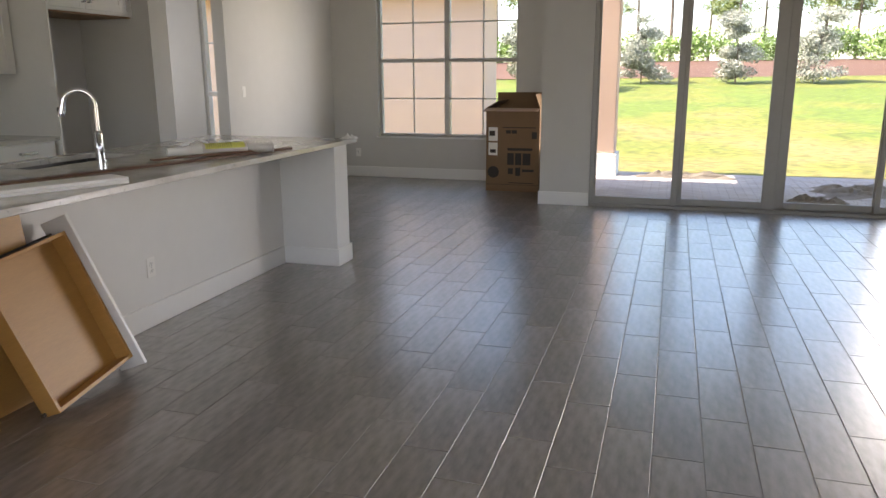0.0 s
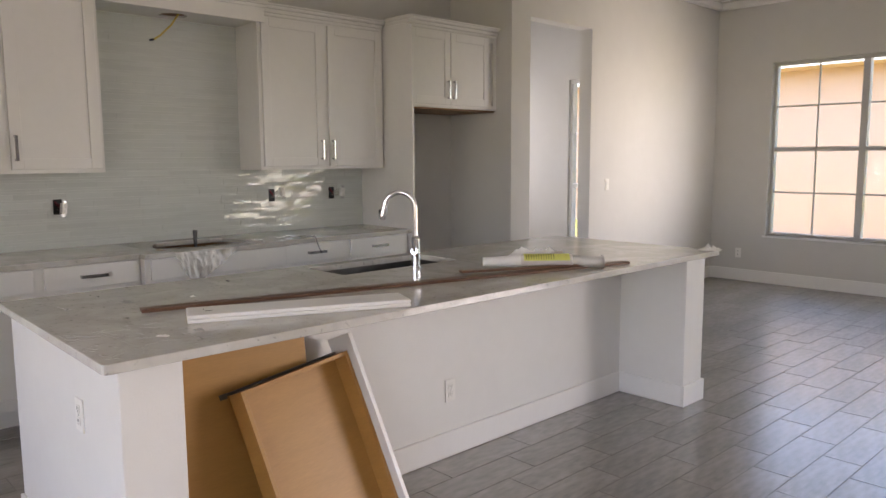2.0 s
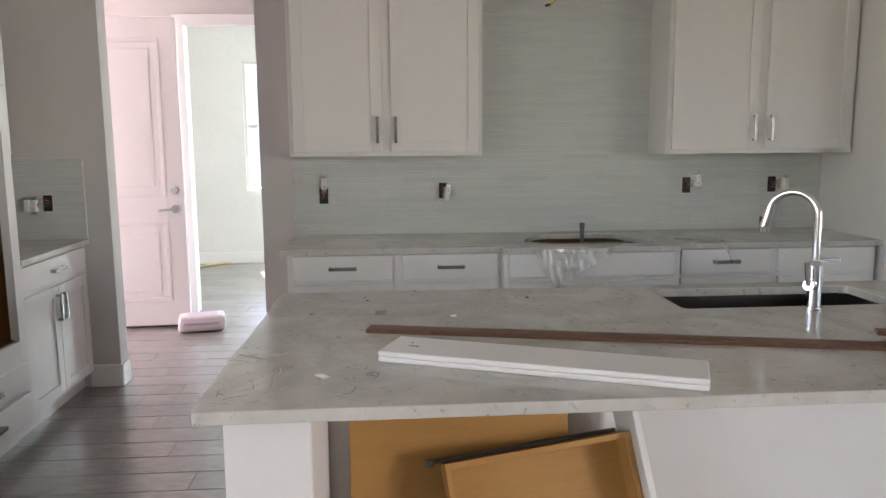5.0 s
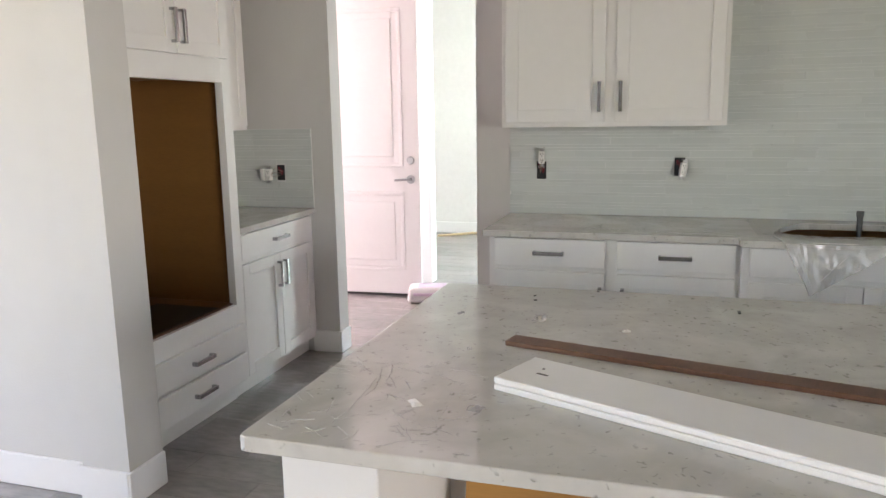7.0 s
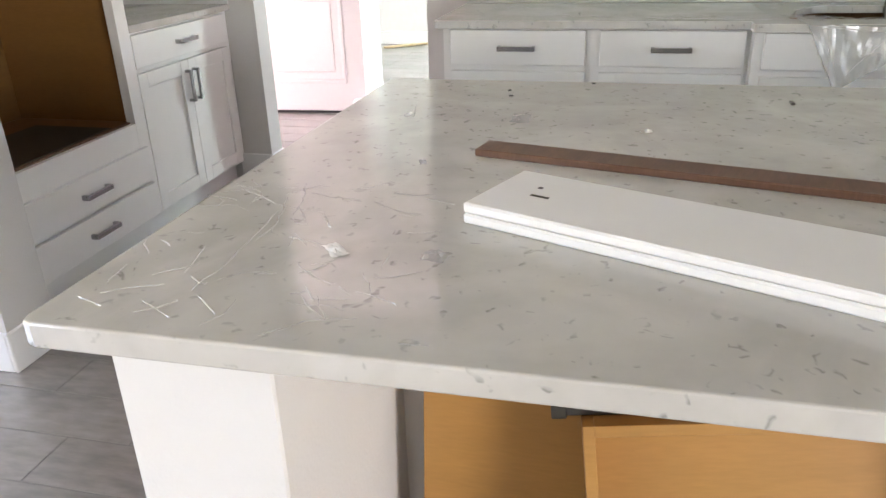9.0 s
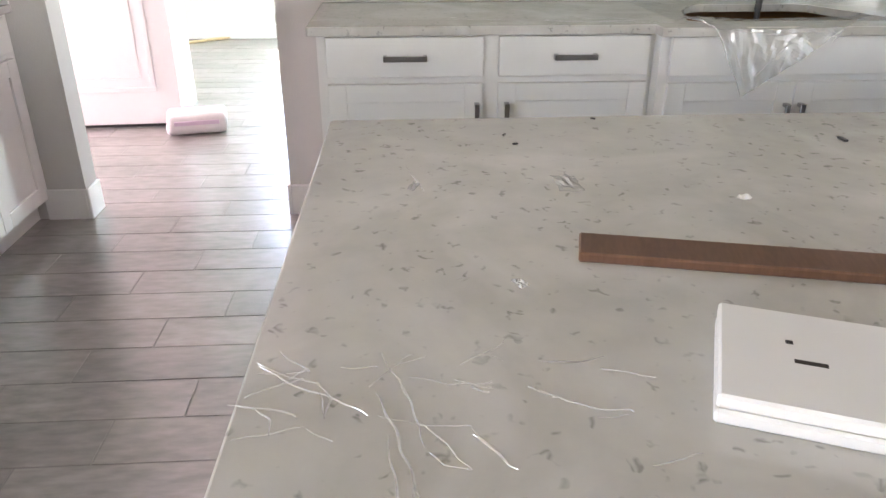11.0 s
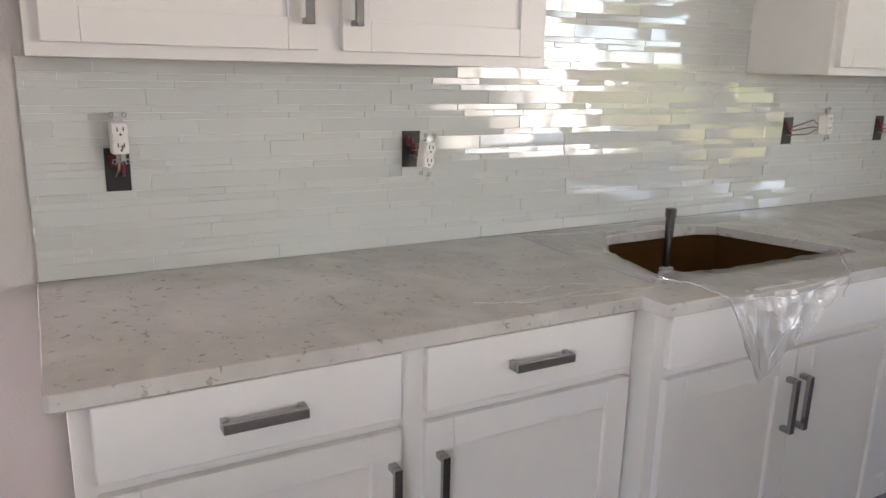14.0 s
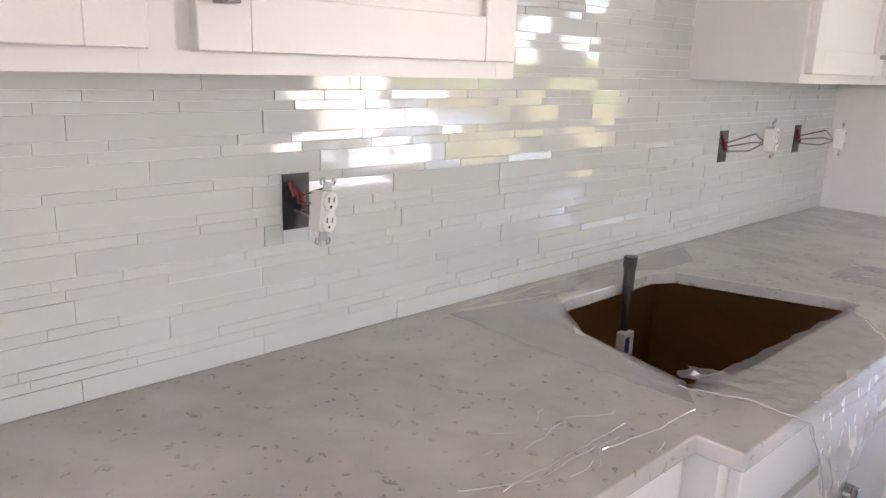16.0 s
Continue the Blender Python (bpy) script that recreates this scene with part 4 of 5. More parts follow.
def crumple(name, at, sx, sy, h, label, material=FILM, seed=1, n=14):
    """Crumpled thin sheet lying on a surface."""
    bm = bmesh.new()
    rnd = random.Random(seed)
    g = [[None] * (n + 1) for _ in range(n + 1)]
    for i in range(n + 1):
        for j in range(n + 1):
            u, v = i / n - 0.5, j / n - 0.5
            q = Vector((u * 5 + seed, v * 5, seed * 3.1))
            z = abs(noise.noise(q)) * h * 1.6 + abs(noise.noise(q * 2.7)) * h * 0.6
            g[i][j] = bm.verts.new((u * sx * (1 + 0.3 * noise.noise(q * 0.7)), v * sy * (1 + 0.4 * noise.noise(q * 0.8 + Vector((5, 0, 0)))), 0.001 + z * (1 - (2 * max(abs(u), abs(v))) ** 3)))
    for i in range(n):
        for j in range(n):
            bm.faces.new((g[i][j], g[i + 1][j], g[i + 1][j + 1], g[i][j + 1]))
    return solid(name, bm, material, label, "plastic scrap" if material is FILM else "cloth", m=at)


crumple("plastic_wrap", pose(-2.88, 5.16, 0.914, 0, 0, 30), 0.36, 0.11, 0.05, "crumpled clear plastic wrap behind the caulk tube", WHITE, 4, 18)
crumple("plastic_wrap", pose(-2.42, 6.20, 0.914, 0, 0, 15), 0.12, 0.08, 0.03, "small crumpled white wrap at the island corner", WHITE, 7, 8)
for k, (x, y) in enumerate(((-3.25, 3.065), (-2.593, 2.93), (-2.596, 3.052), (-3.18, 3.30), (-3.25, 2.84), (-2.946, 2.947))):
    crumple("plastic_scrap", pose(x, y, 0.9142, 0, 0, 40 * k), (0.07, 0.04, 0.03, 0.02, 0.03, 0.02)[k], (0.035, 0.02, 0.03, 0.015, 0.012, 0.012)[k], 0.006, "small clear scrap of plastic on the island", WHITE if k in (1, 3) else FILM, 11 + k, 6)
for k, (x, y) in enumerate(((-3.437, 3.588), (-3.595, 3.189), (-3.445, 3.018), (-3.50, 3.007))):
    solid("wood_chip", boxes(*(((-0.012, 0.012, -0.004, 0.004, 0, 0.004) if k == 0 else (-0.005, 0.005, -0.002, 0.002, 0, 0.003)),), bev=0.001), BLACK, "dark chip lying on the island top", "chip", m=pose(x, y, 0.9142, 0, 0, 50 * k))


def crease(pts, label, z=0.9146, w=0.0011):
    """A raised crease in clinging film: a low ridge along pts."""
    bm = bmesh.new()
    fine = []
    for (x0, y0), (x1, y1) in zip(pts, pts[1:]):
        for k in range(8):
            u = k / 8
            p = Vector((x0 + (x1 - x0) * u, y0 + (y1 - y0) * u, z))
            fine.append(p + Vector((noise.noise(p * 40), noise.noise(p * 40 + Vector((3, 3, 0))), 0)) * 0.005)
    fine.append(Vector((*pts[-1], z)))
    last = None
    for i, p in enumerate(fine):
        d = (fine[min(i + 1, len(fine) - 1)] - fine[max(i - 1, 0)]).normalized()
        sd = Vector((-d.y, d.x, 0)) * w * (0.25 + 0.9 * math.sin(math.pi * (i + 0.5) / len(fine))) * (1 + 0.6 * noise.noise(p * 60))
        row = [bm.verts.new(p - sd), bm.verts.new(p + Vector((0, 0, w * 0.7))), bm.verts.new(p + sd)]
        if last:
            bm.faces.new((last[0], row[0], row[1], last[1])), bm.faces.new((last[1], row[1], row[2], last[2]))
        last = row
    return solid("film_crease", bm, FOLD, label, "plastic film", "creases in the protective film")


for pts in ([(-2.802, 2.69), (-2.766, 2.738), (-2.729, 2.789)], [(-2.467, 2.815), (-2.587, 2.814), (-2.703, 2.806)], [(-2.818, 2.799), (-2.762, 2.82), (-2.69, 2.833)], [(-2.607, 2.821), (-2.651, 2.826)],
            [(-2.392, 2.93), (-2.425, 2.961), (-2.44, 3.009)], [(-2.513, 2.70), (-2.466, 2.712)], [(-2.476, 2.922), (-2.488, 2.937)], [(-2.411, 2.78), (-2.442, 2.812)],
            [(-2.403, 3.063), (-2.403, 3.092)], [(-2.758, 2.795), (-2.688, 2.816), (-2.631, 2.83)], [(-3.34, 2.833), (-3.227, 2.854)], [(-2.63, 2.86), (-2.60, 2.89)], [(-2.55, 2.90), (-2.52, 2.93), (-2.51, 2.96)], [(-2.70, 2.87), (-2.66, 2.90)]):
    crease(pts, "clear crease in the film on the island top")
for pts in ([(-4.867, 3.463), (-4.89, 3.59), (-4.852, 3.653)], [(-4.82, 3.37), (-4.823, 3.482), (-4.823, 3.64)], [(-4.799, 3.546), (-4.783, 3.668), (-4.78, 3.764)], [(-4.852, 3.331), (-4.81, 3.423), (-4.813, 3.553)], [(-4.985, 3.066), (-4.899, 3.085)], [(-4.93, 3.02), (-4.91, 3.05)], [(-4.88, 3.12), (-4.86, 3.16), (-4.87, 3.19)]):
    crease(pts, "clear crease in the film on the counter", w=0.0017)


rnd = random.Random(21)
for n_cr, (xa, xb, ya, yb), way, where in ((60, (-2.82, -2.41, 2.69, 3.04), 60, "island top"), (18, (-4.96, -4.74, 3.02, 3.66), 95, "counter")):
    for k in range(n_cr):
        x, y = rnd.uniform(xa, xb), rnd.uniform(ya, yb)
        a, r = radians(way + rnd.gauss(0, 35)), rnd.uniform(0.006, 0.040)
        bend = rnd.uniform(-0.4, 0.4)
        crease([(x - math.cos(a) * r, y - math.sin(a) * r), (x, y), (x + math.cos(a + bend) * r, y + math.sin(a + bend) * r)], "fine crease in the film on the " + where, w=rnd.uniform(0.0005, 0.0011))


# ---- leaning drawer boxes ----
def drawer_box(at, L, W, H, label, open_side=True):
    """Drawer lying on its back: local x across from the front board, local z along the front, local -y the open side."""
    d = thing("drawer_box", at, label, "drawer", "loose drawers")
    t = 0.016
    part("bottom_board", boxes((0, L, 0, 0.008, 0, W)), BIRCH, d, "honey-coloured plywood bottom")
    for q in ((0, t, 0.008, H, 0, W), (L - t, L, 0.008, H, 0, W), (t, L - t, 0.008, H - 0.0005, 0, t), (t, L - t, 0.008, H - 0.0005, W - t, W)):
        part("side_board", boxes(q, bev=0.001), BIRCH, d)
    return d


# the drawer stands on one corner, tipped towards the passage and leaning on the other
e_x = Vector((0.1032, -0.9898, -0.0983)).normalized()           # away from the front board
e_z = Vector((-0.3489, -0.1285, 0.9283))
e_z = (e_z - e_x * e_z.dot(e_x)).normalized()
e_y = e_z.cross(e_x)
m1 = Matrix(((*e_x, 0), (*e_y, 0), (*e_z, 0), (0, 0, 0, 1))).transposed()
m1.translation = Vector((-2.572, 3.812, 0.0580))
DW, DLL, DH = 0.51, 0.654, 0.088
dr1 = drawer_box(m1, DW, DLL, DH, "loose plywood drawer with a white front leaning under the island")
part("drawer_front", boxes((-0.020, -0.001, -0.018, 0.128, -0.052, DLL + 0.066), bev=0.002), CAB, dr1, "white painted drawer front")
part("drawer_slide", boxes((0.02, DW + 0.02, 0.006, 0.036, DLL + 0.001, DLL + 0.012), bev=0.001), DARKPIPE, dr1, "galvanised metal drawer slide")
part("slide_hook", boxes((DW + 0.02, DW + 0.042, 0.006, 0.028, DLL - 0.006, DLL + 0.014), bev=0.002), DARKPIPE, dr1)
part("slide_hook", boxes((DW + 0.001, DW + 0.016, 0.004, 0.024, 0.004, 0.022), bev=0.002), DARKPIPE, dr1)
# second drawer behind, its underside outwards
m2 = pose(-2.70, 3.58, 0.003) @ Matrix.Rotation(radians(-7), 4, 'Y') @ pose(0, 0, 0, 0, 0, -90)
dr2 = thing("drawer_box", m2, "loose plywood drawer with its flat underside outwards, leaning under the island", "drawer", "loose drawers")
b2 = bmesh.new()
bx(b2, 0, 0.60, -0.010, 0, 0, 0.84, 0.001)
part("bottom_board", b2, BIRCH, dr2, "honey-coloured plywood underside")
for q in ((0, 0.016, -0.055, -0.010, 0, 0.84), (0.584, 0.60, -0.055, -0.010, 0, 0.84), (0.016, 0.584, -0.055, -0.010, 0, 0.016), (0.016, 0.584, -0.055, -0.010, 0.824, 0.84)):
    part("side_board", boxes(q, bev=0.001), BIRCH, dr2)


# ---- backsplash outlets, pipe, film ----
def loose_outlet(x, y, z, reach, turn, label, drop=0.0):
    """Open box in the tile with wires and a receptacle pulled out of it; wall at x, facing +x."""
    o = thing("pulled_outlet", pose(x, y, z, 0, 0, 90), label, "outlet", "outlets pulled out of the backsplash")
    # Flush black plate paints the shade inside the open box.
    part("box_dark_plate", boxes((-0.026, 0.026, -0.002, 0.0005, -0.048, 0.048)), BLACK, o, "black plate painting the dark inside of the open electrical box")
    nuts = bmesh.new()
    for k in range(3):
        cyl(nuts, (-0.012 + 0.011 * k, -0.001, 0.034 - 0.010 * k), (-0.010 + 0.010 * k, -0.010, 0.010 - 0.012 * k), 0.0065, 0.004, n=10)
    part("wire_nut", nuts, RED, o, "dark red wire nuts", True)
    rx, ry, rz = reach
    wires = bmesh.new()
    for k in range(3):
        a = Vector((-0.005 + 0.008 * k, -0.004, -0.015 + 0.012 * k))
        q = Vector((rx, -ry + 0.012, rz - 0.02 + 0.018 * k))
        mid1 = a.lerp(q, 0.35) + Vector((0, -0.03 - 0.006 * k, 0.012 * (k - 1) + 0.01))
        mid2 = a.lerp(q, 0.7) + Vector((0, -0.02, 0.012 * (1 - k)))
        tube(wires, [a, mid1, mid2, q], 0.0022, 6)
    part("wire", wires, COPPER, o, "twisted copper wires", True)
    m = pose(rx, -ry, rz, 0, 0, turn) @ pose(0, 0, 0, 0, drop, 0)
    rc = part("receptacle", boxes((-0.017, 0.017, -0.004, 0.026, -0.034, 0.034), bev=0.003), WHITE, o, "white duplex receptacle", m=m)
    yk = bmesh.new()
    bx(yk, -0.010, 0.010, 0.003, 0.0045, -0.050, 0.050)
    for sz in (-1, 1):
        for sx in (-1, 1):
            tube(yk, [(sx * 0.008, 0.004, sz * 0.047), (sx * 0.016, 0.004, sz * 0.045), (sx * 0.018, 0.004, sz * 0.053), (sx * 0.011, 0.004, sz * 0.056), (sx * 0.008, 0.004, sz * 0.047)], 0.0018, 6)
    part("mounting_strap", yk, STEEL, rc, "zinc mounting strap")
    for z0 in (-0.017, 0.017):
        face = bmesh.new()
        cyl(face, (0, -0.004, z0), (0, -0.0075, z0), 0.0165, n=20)
        part("socket_face", face, WHITE, rc)
        for sx in (-0.0062, 0.0062):
            part("slot", boxes((sx - 0.0011, sx + 0.0011, -0.0082, -0.0074, z0 - 0.001, z0 + 0.008)), BLACK, rc)
        part("slot", cyl(bmesh.new(), (0, -0.0082, z0 - 0.008), (0, -0.0074, z0 - 0.008), 0.0026, n=10), BLACK, rc)
    return o


TSX = -5.377       # face of the glass tile
loose_outlet(TSX, 2.712, 1.155, (0.006, 0.040, 0.072), 8, "white outlet pulled up out of its open box")
loose_outlet(TSX, 3.437, 1.178, (0.020, 0.065, -0.010), 12, "white outlet pulled out beside its open box", 8)
loose_outlet(TSX, 4.965, 1.195, (0.012, 0.150, 0.035), 10, "white outlet dangling on long wires", -10)
loose_outlet(TSX, 5.52, 1.195, (0.010, 0.150, 0.010), 10, "white outlet dangling on wires beside the end panel", 6)
dv = loose_outlet(TSX, 1.10, 1.13, (-0.055, 0.060, -0.010), 0, "two white devices pulled out of their open box")

part("receptacle", boxes((-0.105, -0.078, -0.072, -0.045, -0.045, 0.025), bev=0.003), WHITE, dv, "white switch body")

pipe = thing("gas_pipe", pose(-5.228, 4.266, 0.118), "grey metal stub pipe standing in the cooktop opening", "pipe")
pb = bmesh.new()
cyl(pb, (0, 0, 0), (0, 0, 0.80), 0.0105, n=16)
part("pipe", pb, DARKPIPE, pipe, smooth=True)
pc = bmesh.new()
cyl(pc, (0, 0, 0.775), (0, 0, 0.798), 0.0135, n=12), cyl(pc, (0, 0, 0.80), (0, 0, 0.838), 0.014, n=16), cyl(pc, (0, 0, 0.838), (0, 0, 0.865), 0.017, n=8)
part("cap", pc, DARKPIPE, pipe, "grey threaded cap", True)
part("tag", boxes((-0.002, 0.022, -0.028, 0.012, 0.62, 0.68), bev=0.001), WHITE, pipe, "white paper tag")
part("tag_print", boxes((0.0225, 0.0235, -0.026, -0.008, 0.63, 0.67)), BLUE, pipe, "blue printed mark")


def film_sheet(name, rows, label, wrinkle=0.006, sub=10, freq=22):
    """A thin creased sheet through a coarse net of points."""
    bm = bmesh.new()
    R_, C_ = len(rows), len(rows[0])
    nr, nc = (R_ - 1) * sub, (C_ - 1) * sub
    g = []
    for i in range(nr + 1):
        line = []
        for j in range(nc + 1):
            a, b = min(i // sub, R_ - 2), min(j // sub, C_ - 2)
            u, v = i / sub - a, j / sub - b
            p = (Vector(rows[a][b]) * (1 - u) + Vector(rows[a + 1][b]) * u) * (1 - v) + (Vector(rows[a][b + 1]) * (1 - u) + Vector(rows[a + 1][b + 1]) * u) * v
            q = Vector((p.x * freq, p.y * freq, p.z * freq * 0.5))
            ridge = 1 - 2 * abs(noise.noise(q))
            line.append(bm.verts.new(p + Vector((ridge + 0.6 * noise.noise(q * 2.3), 0.5 * noise.noise(q + Vector((9, 0, 0))), 0.8 * ridge * noise.noise(q * 1.6 + Vector((0, 7, 0))))) * wrinkle))
        g.append(line)
    for i in range(nr):
        for j in range(nc):
            bm.faces.new((g[i][j], g[i + 1][j], g[i + 1][j + 1], g[i][j + 1]))
    return solid(name, bm, FILM, label, "plastic film")


Z1 = 0.9175
film_sheet("plastic_film", [[(-5.33, 3.765, Z1), (-5.05, 3.765, Z1), (-4.79, 3.775, Z1)], [(-5.30, 3.93, Z1), (-5.10, 3.87, Z1), (-4.83, 3.82, Z1)], [(-5.28, 4.05, Z1), (-5.10, 3.91, Z1 - 0.006), (-4.84, 3.84, Z1)]], "clear plastic film taped over the cooktop cutout", 0.003)
film_sheet("plastic_film", [[(-5.345, 3.80, Z1), (-5.345, 4.25, Z1), (-5.34, 4.72, Z1)], [(-5.28, 4.06, Z1), (-5.262, 4.25, Z1 - 0.008), (-5.24, 4.60, Z1)]], "clear plastic film behind the cooktop cutout", 0.003)
hang = film_sheet("plastic_film", [[(-4.82, 3.80, Z1 + 0.014), (-4.82, 4.06, Z1), (-4.80, 4.46, Z1 + 0.014)], [(-4.72, 3.83, Z1 + 0.008), (-4.72, 4.08, Z1 + 0.002), (-4.72, 4.36, Z1 + 0.008)], [(-4.650, 3.86, 0.912), (-4.650, 4.06, 0.908), (-4.650, 4.29, 0.914)],
                                   [(-4.640, 3.905, 0.82), (-4.636, 4.03, 0.80), (-4.640, 4.18, 0.83)], [(-4.638, 3.945, 0.745), (-4.634, 3.99, 0.73), (-4.638, 4.06, 0.75)], [(-4.637, 3.965, 0.70), (-4.635, 3.972, 0.695), (-4.637, 3.985, 0.70)]],
                  "torn clear plastic film hanging over the cabinet front", 0.006, 14, 24)


def rolled_edge(pts, r):
    """A strand of film rolled up along its torn edge."""
    fine = []
    for a, b in zip(pts, pts[1:]):
        for k in range(7):
            p = Vector(a).lerp(Vector(b), k / 7)
            fine.append(p + Vector((noise.noise(p * 45), noise.noise(p * 45 + Vector((5, 0, 0))), noise.noise(p * 45 + Vector((0, 5, 0))))) * 0.005)
    return tube(bmesh.new(), fine + [Vector(pts[-1])], r, 7)


for pts, rr in (([(-4.83, 3.80, 0.925), (-4.73, 3.83, 0.928), (-4.645, 3.86, 0.915), (-4.634, 3.905, 0.82), (-4.632, 3.945, 0.745), (-4.632, 3.972, 0.695)], 0.0016),
                ([(-4.80, 4.46, 0.932), (-4.72, 4.37, 0.930), (-4.645, 4.29, 0.916), (-4.634, 4.25, 0.87)], 0.0015),
                ([(-4.633, 3.93, 0.84), (-4.631, 3.955, 0.78), (-4.631, 3.975, 0.73)], 0.0010), ([(-4.633, 4.10, 0.86), (-4.632, 4.04, 0.80), (-4.631, 3.99, 0.73)], 0.0008), ([(-4.643, 3.90, 0.905), (-4.640, 4.05, 0.896), (-4.641, 4.22, 0.902)], 0.0011)):
    part("rolled_edge", rolled_edge(pts, rr), FOLD, hang, "white rolled edge of the film", True)
film_sheet("plastic_film", [[(-4.95, 4.72, Z1), (-4.78, 4.72, Z1 + 0.01)], [(-4.95, 4.92, Z1), (-4.74, 4.92, Z1 + 0.015)], [(-4.92, 5.0, Z1), (-4.722, 4.97, 0.80)]], "bunched clear plastic film on the counter", 0.014)
crumple("plastic_wrap", pose(-4.82, 3.90, 0.915, 0, 0, 20), 0.10, 0.06, 0.010, "crumpled clear plastic at the cutout corner", FILM, 21, 10)

# ---- nook and front room things ----
carton = thing("cardboard_box", pose(-2.255, 9.78, 0), "tall open brown cardboard appliance carton with dark print", "box")
CW, CD, CH = 0.64, 0.62, 0.985
cbx = bmesh.new()
t = 0.006
bx(cbx, 0, CW, 0, t, 0, CH, 0.001), bx(cbx, 0, CW, CD - t, CD, 0, CH, 0.001), bx(cbx, 0, t, t, CD - t, 0, CH), bx(cbx, CW - t, CW, t, CD - t, 0, CH), bx(cbx, t, CW - t, t, CD - t, 0, t)
part("carton", cbx, CARD, carton)
part("flap", boxes((0, CW, -0.004, 0.002, 0, 0.17)), CARD, carton, m=pose(0, 0, CH, 100, 0, 0))
part("flap", boxes((0, CW, -0.003, 0.003, 0, 0.17)), CARD, carton, m=pose(0, CD, CH, 5, 0, 0))
part("flap", boxes((-0.003, 0.003, 0, CD, 0, 0.17)), CARD, carton, m=pose(0, 0, CH, 0, 60, 0))
part("flap", boxes((-0.003, 0.003, 0, CD, 0, 0.17)), CARD, carton, m=pose(CW, 0, CH, 0, -20, 0))
for x0, x1, z0, z1, mt in ((0.03, 0.14, 0.60, 0.76, LABEL), (0.03, 0.14, 0.43, 0.58, LABEL), (0.26, 0.34, 0.32, 0.46, PRINT), (0.355, 0.43, 0.32, 0.46, PRINT), (0.445, 0.54, 0.32, 0.46, PRINT), (0.26, 0.56, 0.49, 0.52, PRINT), (0.24, 0.30, 0.69, 0.73, PRINT), (0.31, 0.37, 0.69, 0.73, PRINT), (0.55, 0.61, 0.63, 0.71, PRINT), (0.20, 0.60, 0.755, 0.765, PRINT), (0.27, 0.33, 0.21, 0.28, PRINT), (0.36, 0.42, 0.19, 0.29, PRINT), (0.44, 0.58, 0.24, 0.27, PRINT), (0.04, 0.11, 0.66, 0.72, PRINT), (0.05, 0.12, 0.46, 0.50, PRINT), (0.28, 0.58, 0.10, 0.11, PRINT)):
    d_ = 0.0015 if not (mt is PRINT and x1 <= 0.13) else 0.003
    part("label" if mt is LABEL else "printed_mark", boxes((x0, x1, -d_, 0.0, z0, z1)), mt, carton)
part("printed_mark", cyl(bmesh.new(), (0.09, 0, 0.23), (0.09, -0.0015, 0.23), 0.07, n=28), PRINT, carton)
part("tape", boxes((0.0, CW, -0.002, 0.0, 0.08, 0.085)), PRINT, carton)

sack = bmesh.new()
bx(sack, -0.12, 0.12, -0.175, 0.175, 0, 0.12, 0.04, 3)
for v in sack.verts:
    v.co += Vector((noise.noise(v.co * 7), noise.noise(v.co * 7 + Vector((4, 0, 0))), 0.6 * noise.noise(v.co * 9) * (v.co.z > 0.02))) * 0.018
bagm = pose(-6.775, 1.60, 0.004, 0, 0, 12)
sk = solid("mortar_sack", sack, PAPER, "pale paper mortar sack with purple print on the floor", "sack", smooth=True, m=bagm)
part("printed_band", boxes((-0.08, 0.08, -0.10, 0.12, 0.112, 0.122), bev=0.003), MAGENTA, sk, "faded purple print"), part("printed_band", boxes((0.116, 0.128, -0.13, 0.13, 0.06, 0.085), bev=0.003), MAGENTA, sk)
solid("trim_length", boxes((0, 0.75, -0.025, 0.025, 0, 0.02), bev=0.003), PINEWOOD, "raw wooden trim length lying on the floor", "trim strip", m=pose(-9.78, 0.72, 0.002, 0, 0, 128))

# ---- outside ----
ground = bmesh.new()
ys = [-90, -40, NY + 2.4, 12.30, 15, 18, 22, 26, 30, 34, 38, 42, 46, 60, 120, 400]
xs = [-400, -120, -60, -30, -12, 0, 12, 30, 60, 120, 400]


def ground_z(x, y):
    return -0.06 if y < 14 else -0.06 + 1.40 * min(1, (y - 14) / 24) ** 1.3 + 0.70 * max(0, min(1, (y - 37) / 8))


grid = [[ground.verts.new((x, y, ground_z(x, y) - (0.25 if y < 12.2 else 0))) for x in xs] for y in ys]
for i in range(len(ys) - 1):
    for j in range(len(xs) - 1):
        ground.faces.new((grid[i][j], grid[i][j + 1], grid[i + 1][j + 1], grid[i + 1][j]))
structure("ground", ground, LAWN, "sunlit green and straw-coloured lawn", "lawn")
mu = bmesh.new()
mv = [[mu.verts.new((x, y + 0.8 * math.sin(x * 0.13), ground_z(x, y + 0.8 * math.sin(x * 0.13)) + 0.05)) for x in range(-70, 71, 4)] for y in (35.5, 38, 41, 44, 47)]
for a, b in zip(mv, mv[1:]):
    for j in range(len(a) - 1):
        mu.faces.new((a[j], a[j + 1], b[j + 1], b[j]))
structure("ground_mulch", mu, MULCH, "reddish mulch bed along the hedge", "mulch")

# covered patio
structure("pavement_bed", boxes((-1.6, 6.0, SY + 0.17, 12.32, -0.25, -0.045)), MULCH, "sand bed under the patio pavers", "patio")
structure("roof_patio", boxes((NX + 0.16, 6.4, SY + 0.17, 12.05, 2.85, 3.05)), LIGHTSTUCCO, "white patio ceiling", "ceiling")
col = thing("patio_column", pose(-1.12, 12.0, -0.045), "peach stucco patio column with a pale base", "column")
part("shaft", boxes((-0.22, 0.22, -0.22, 0.22, 0.32, 2.90), bev=0.01), PEACH, col)
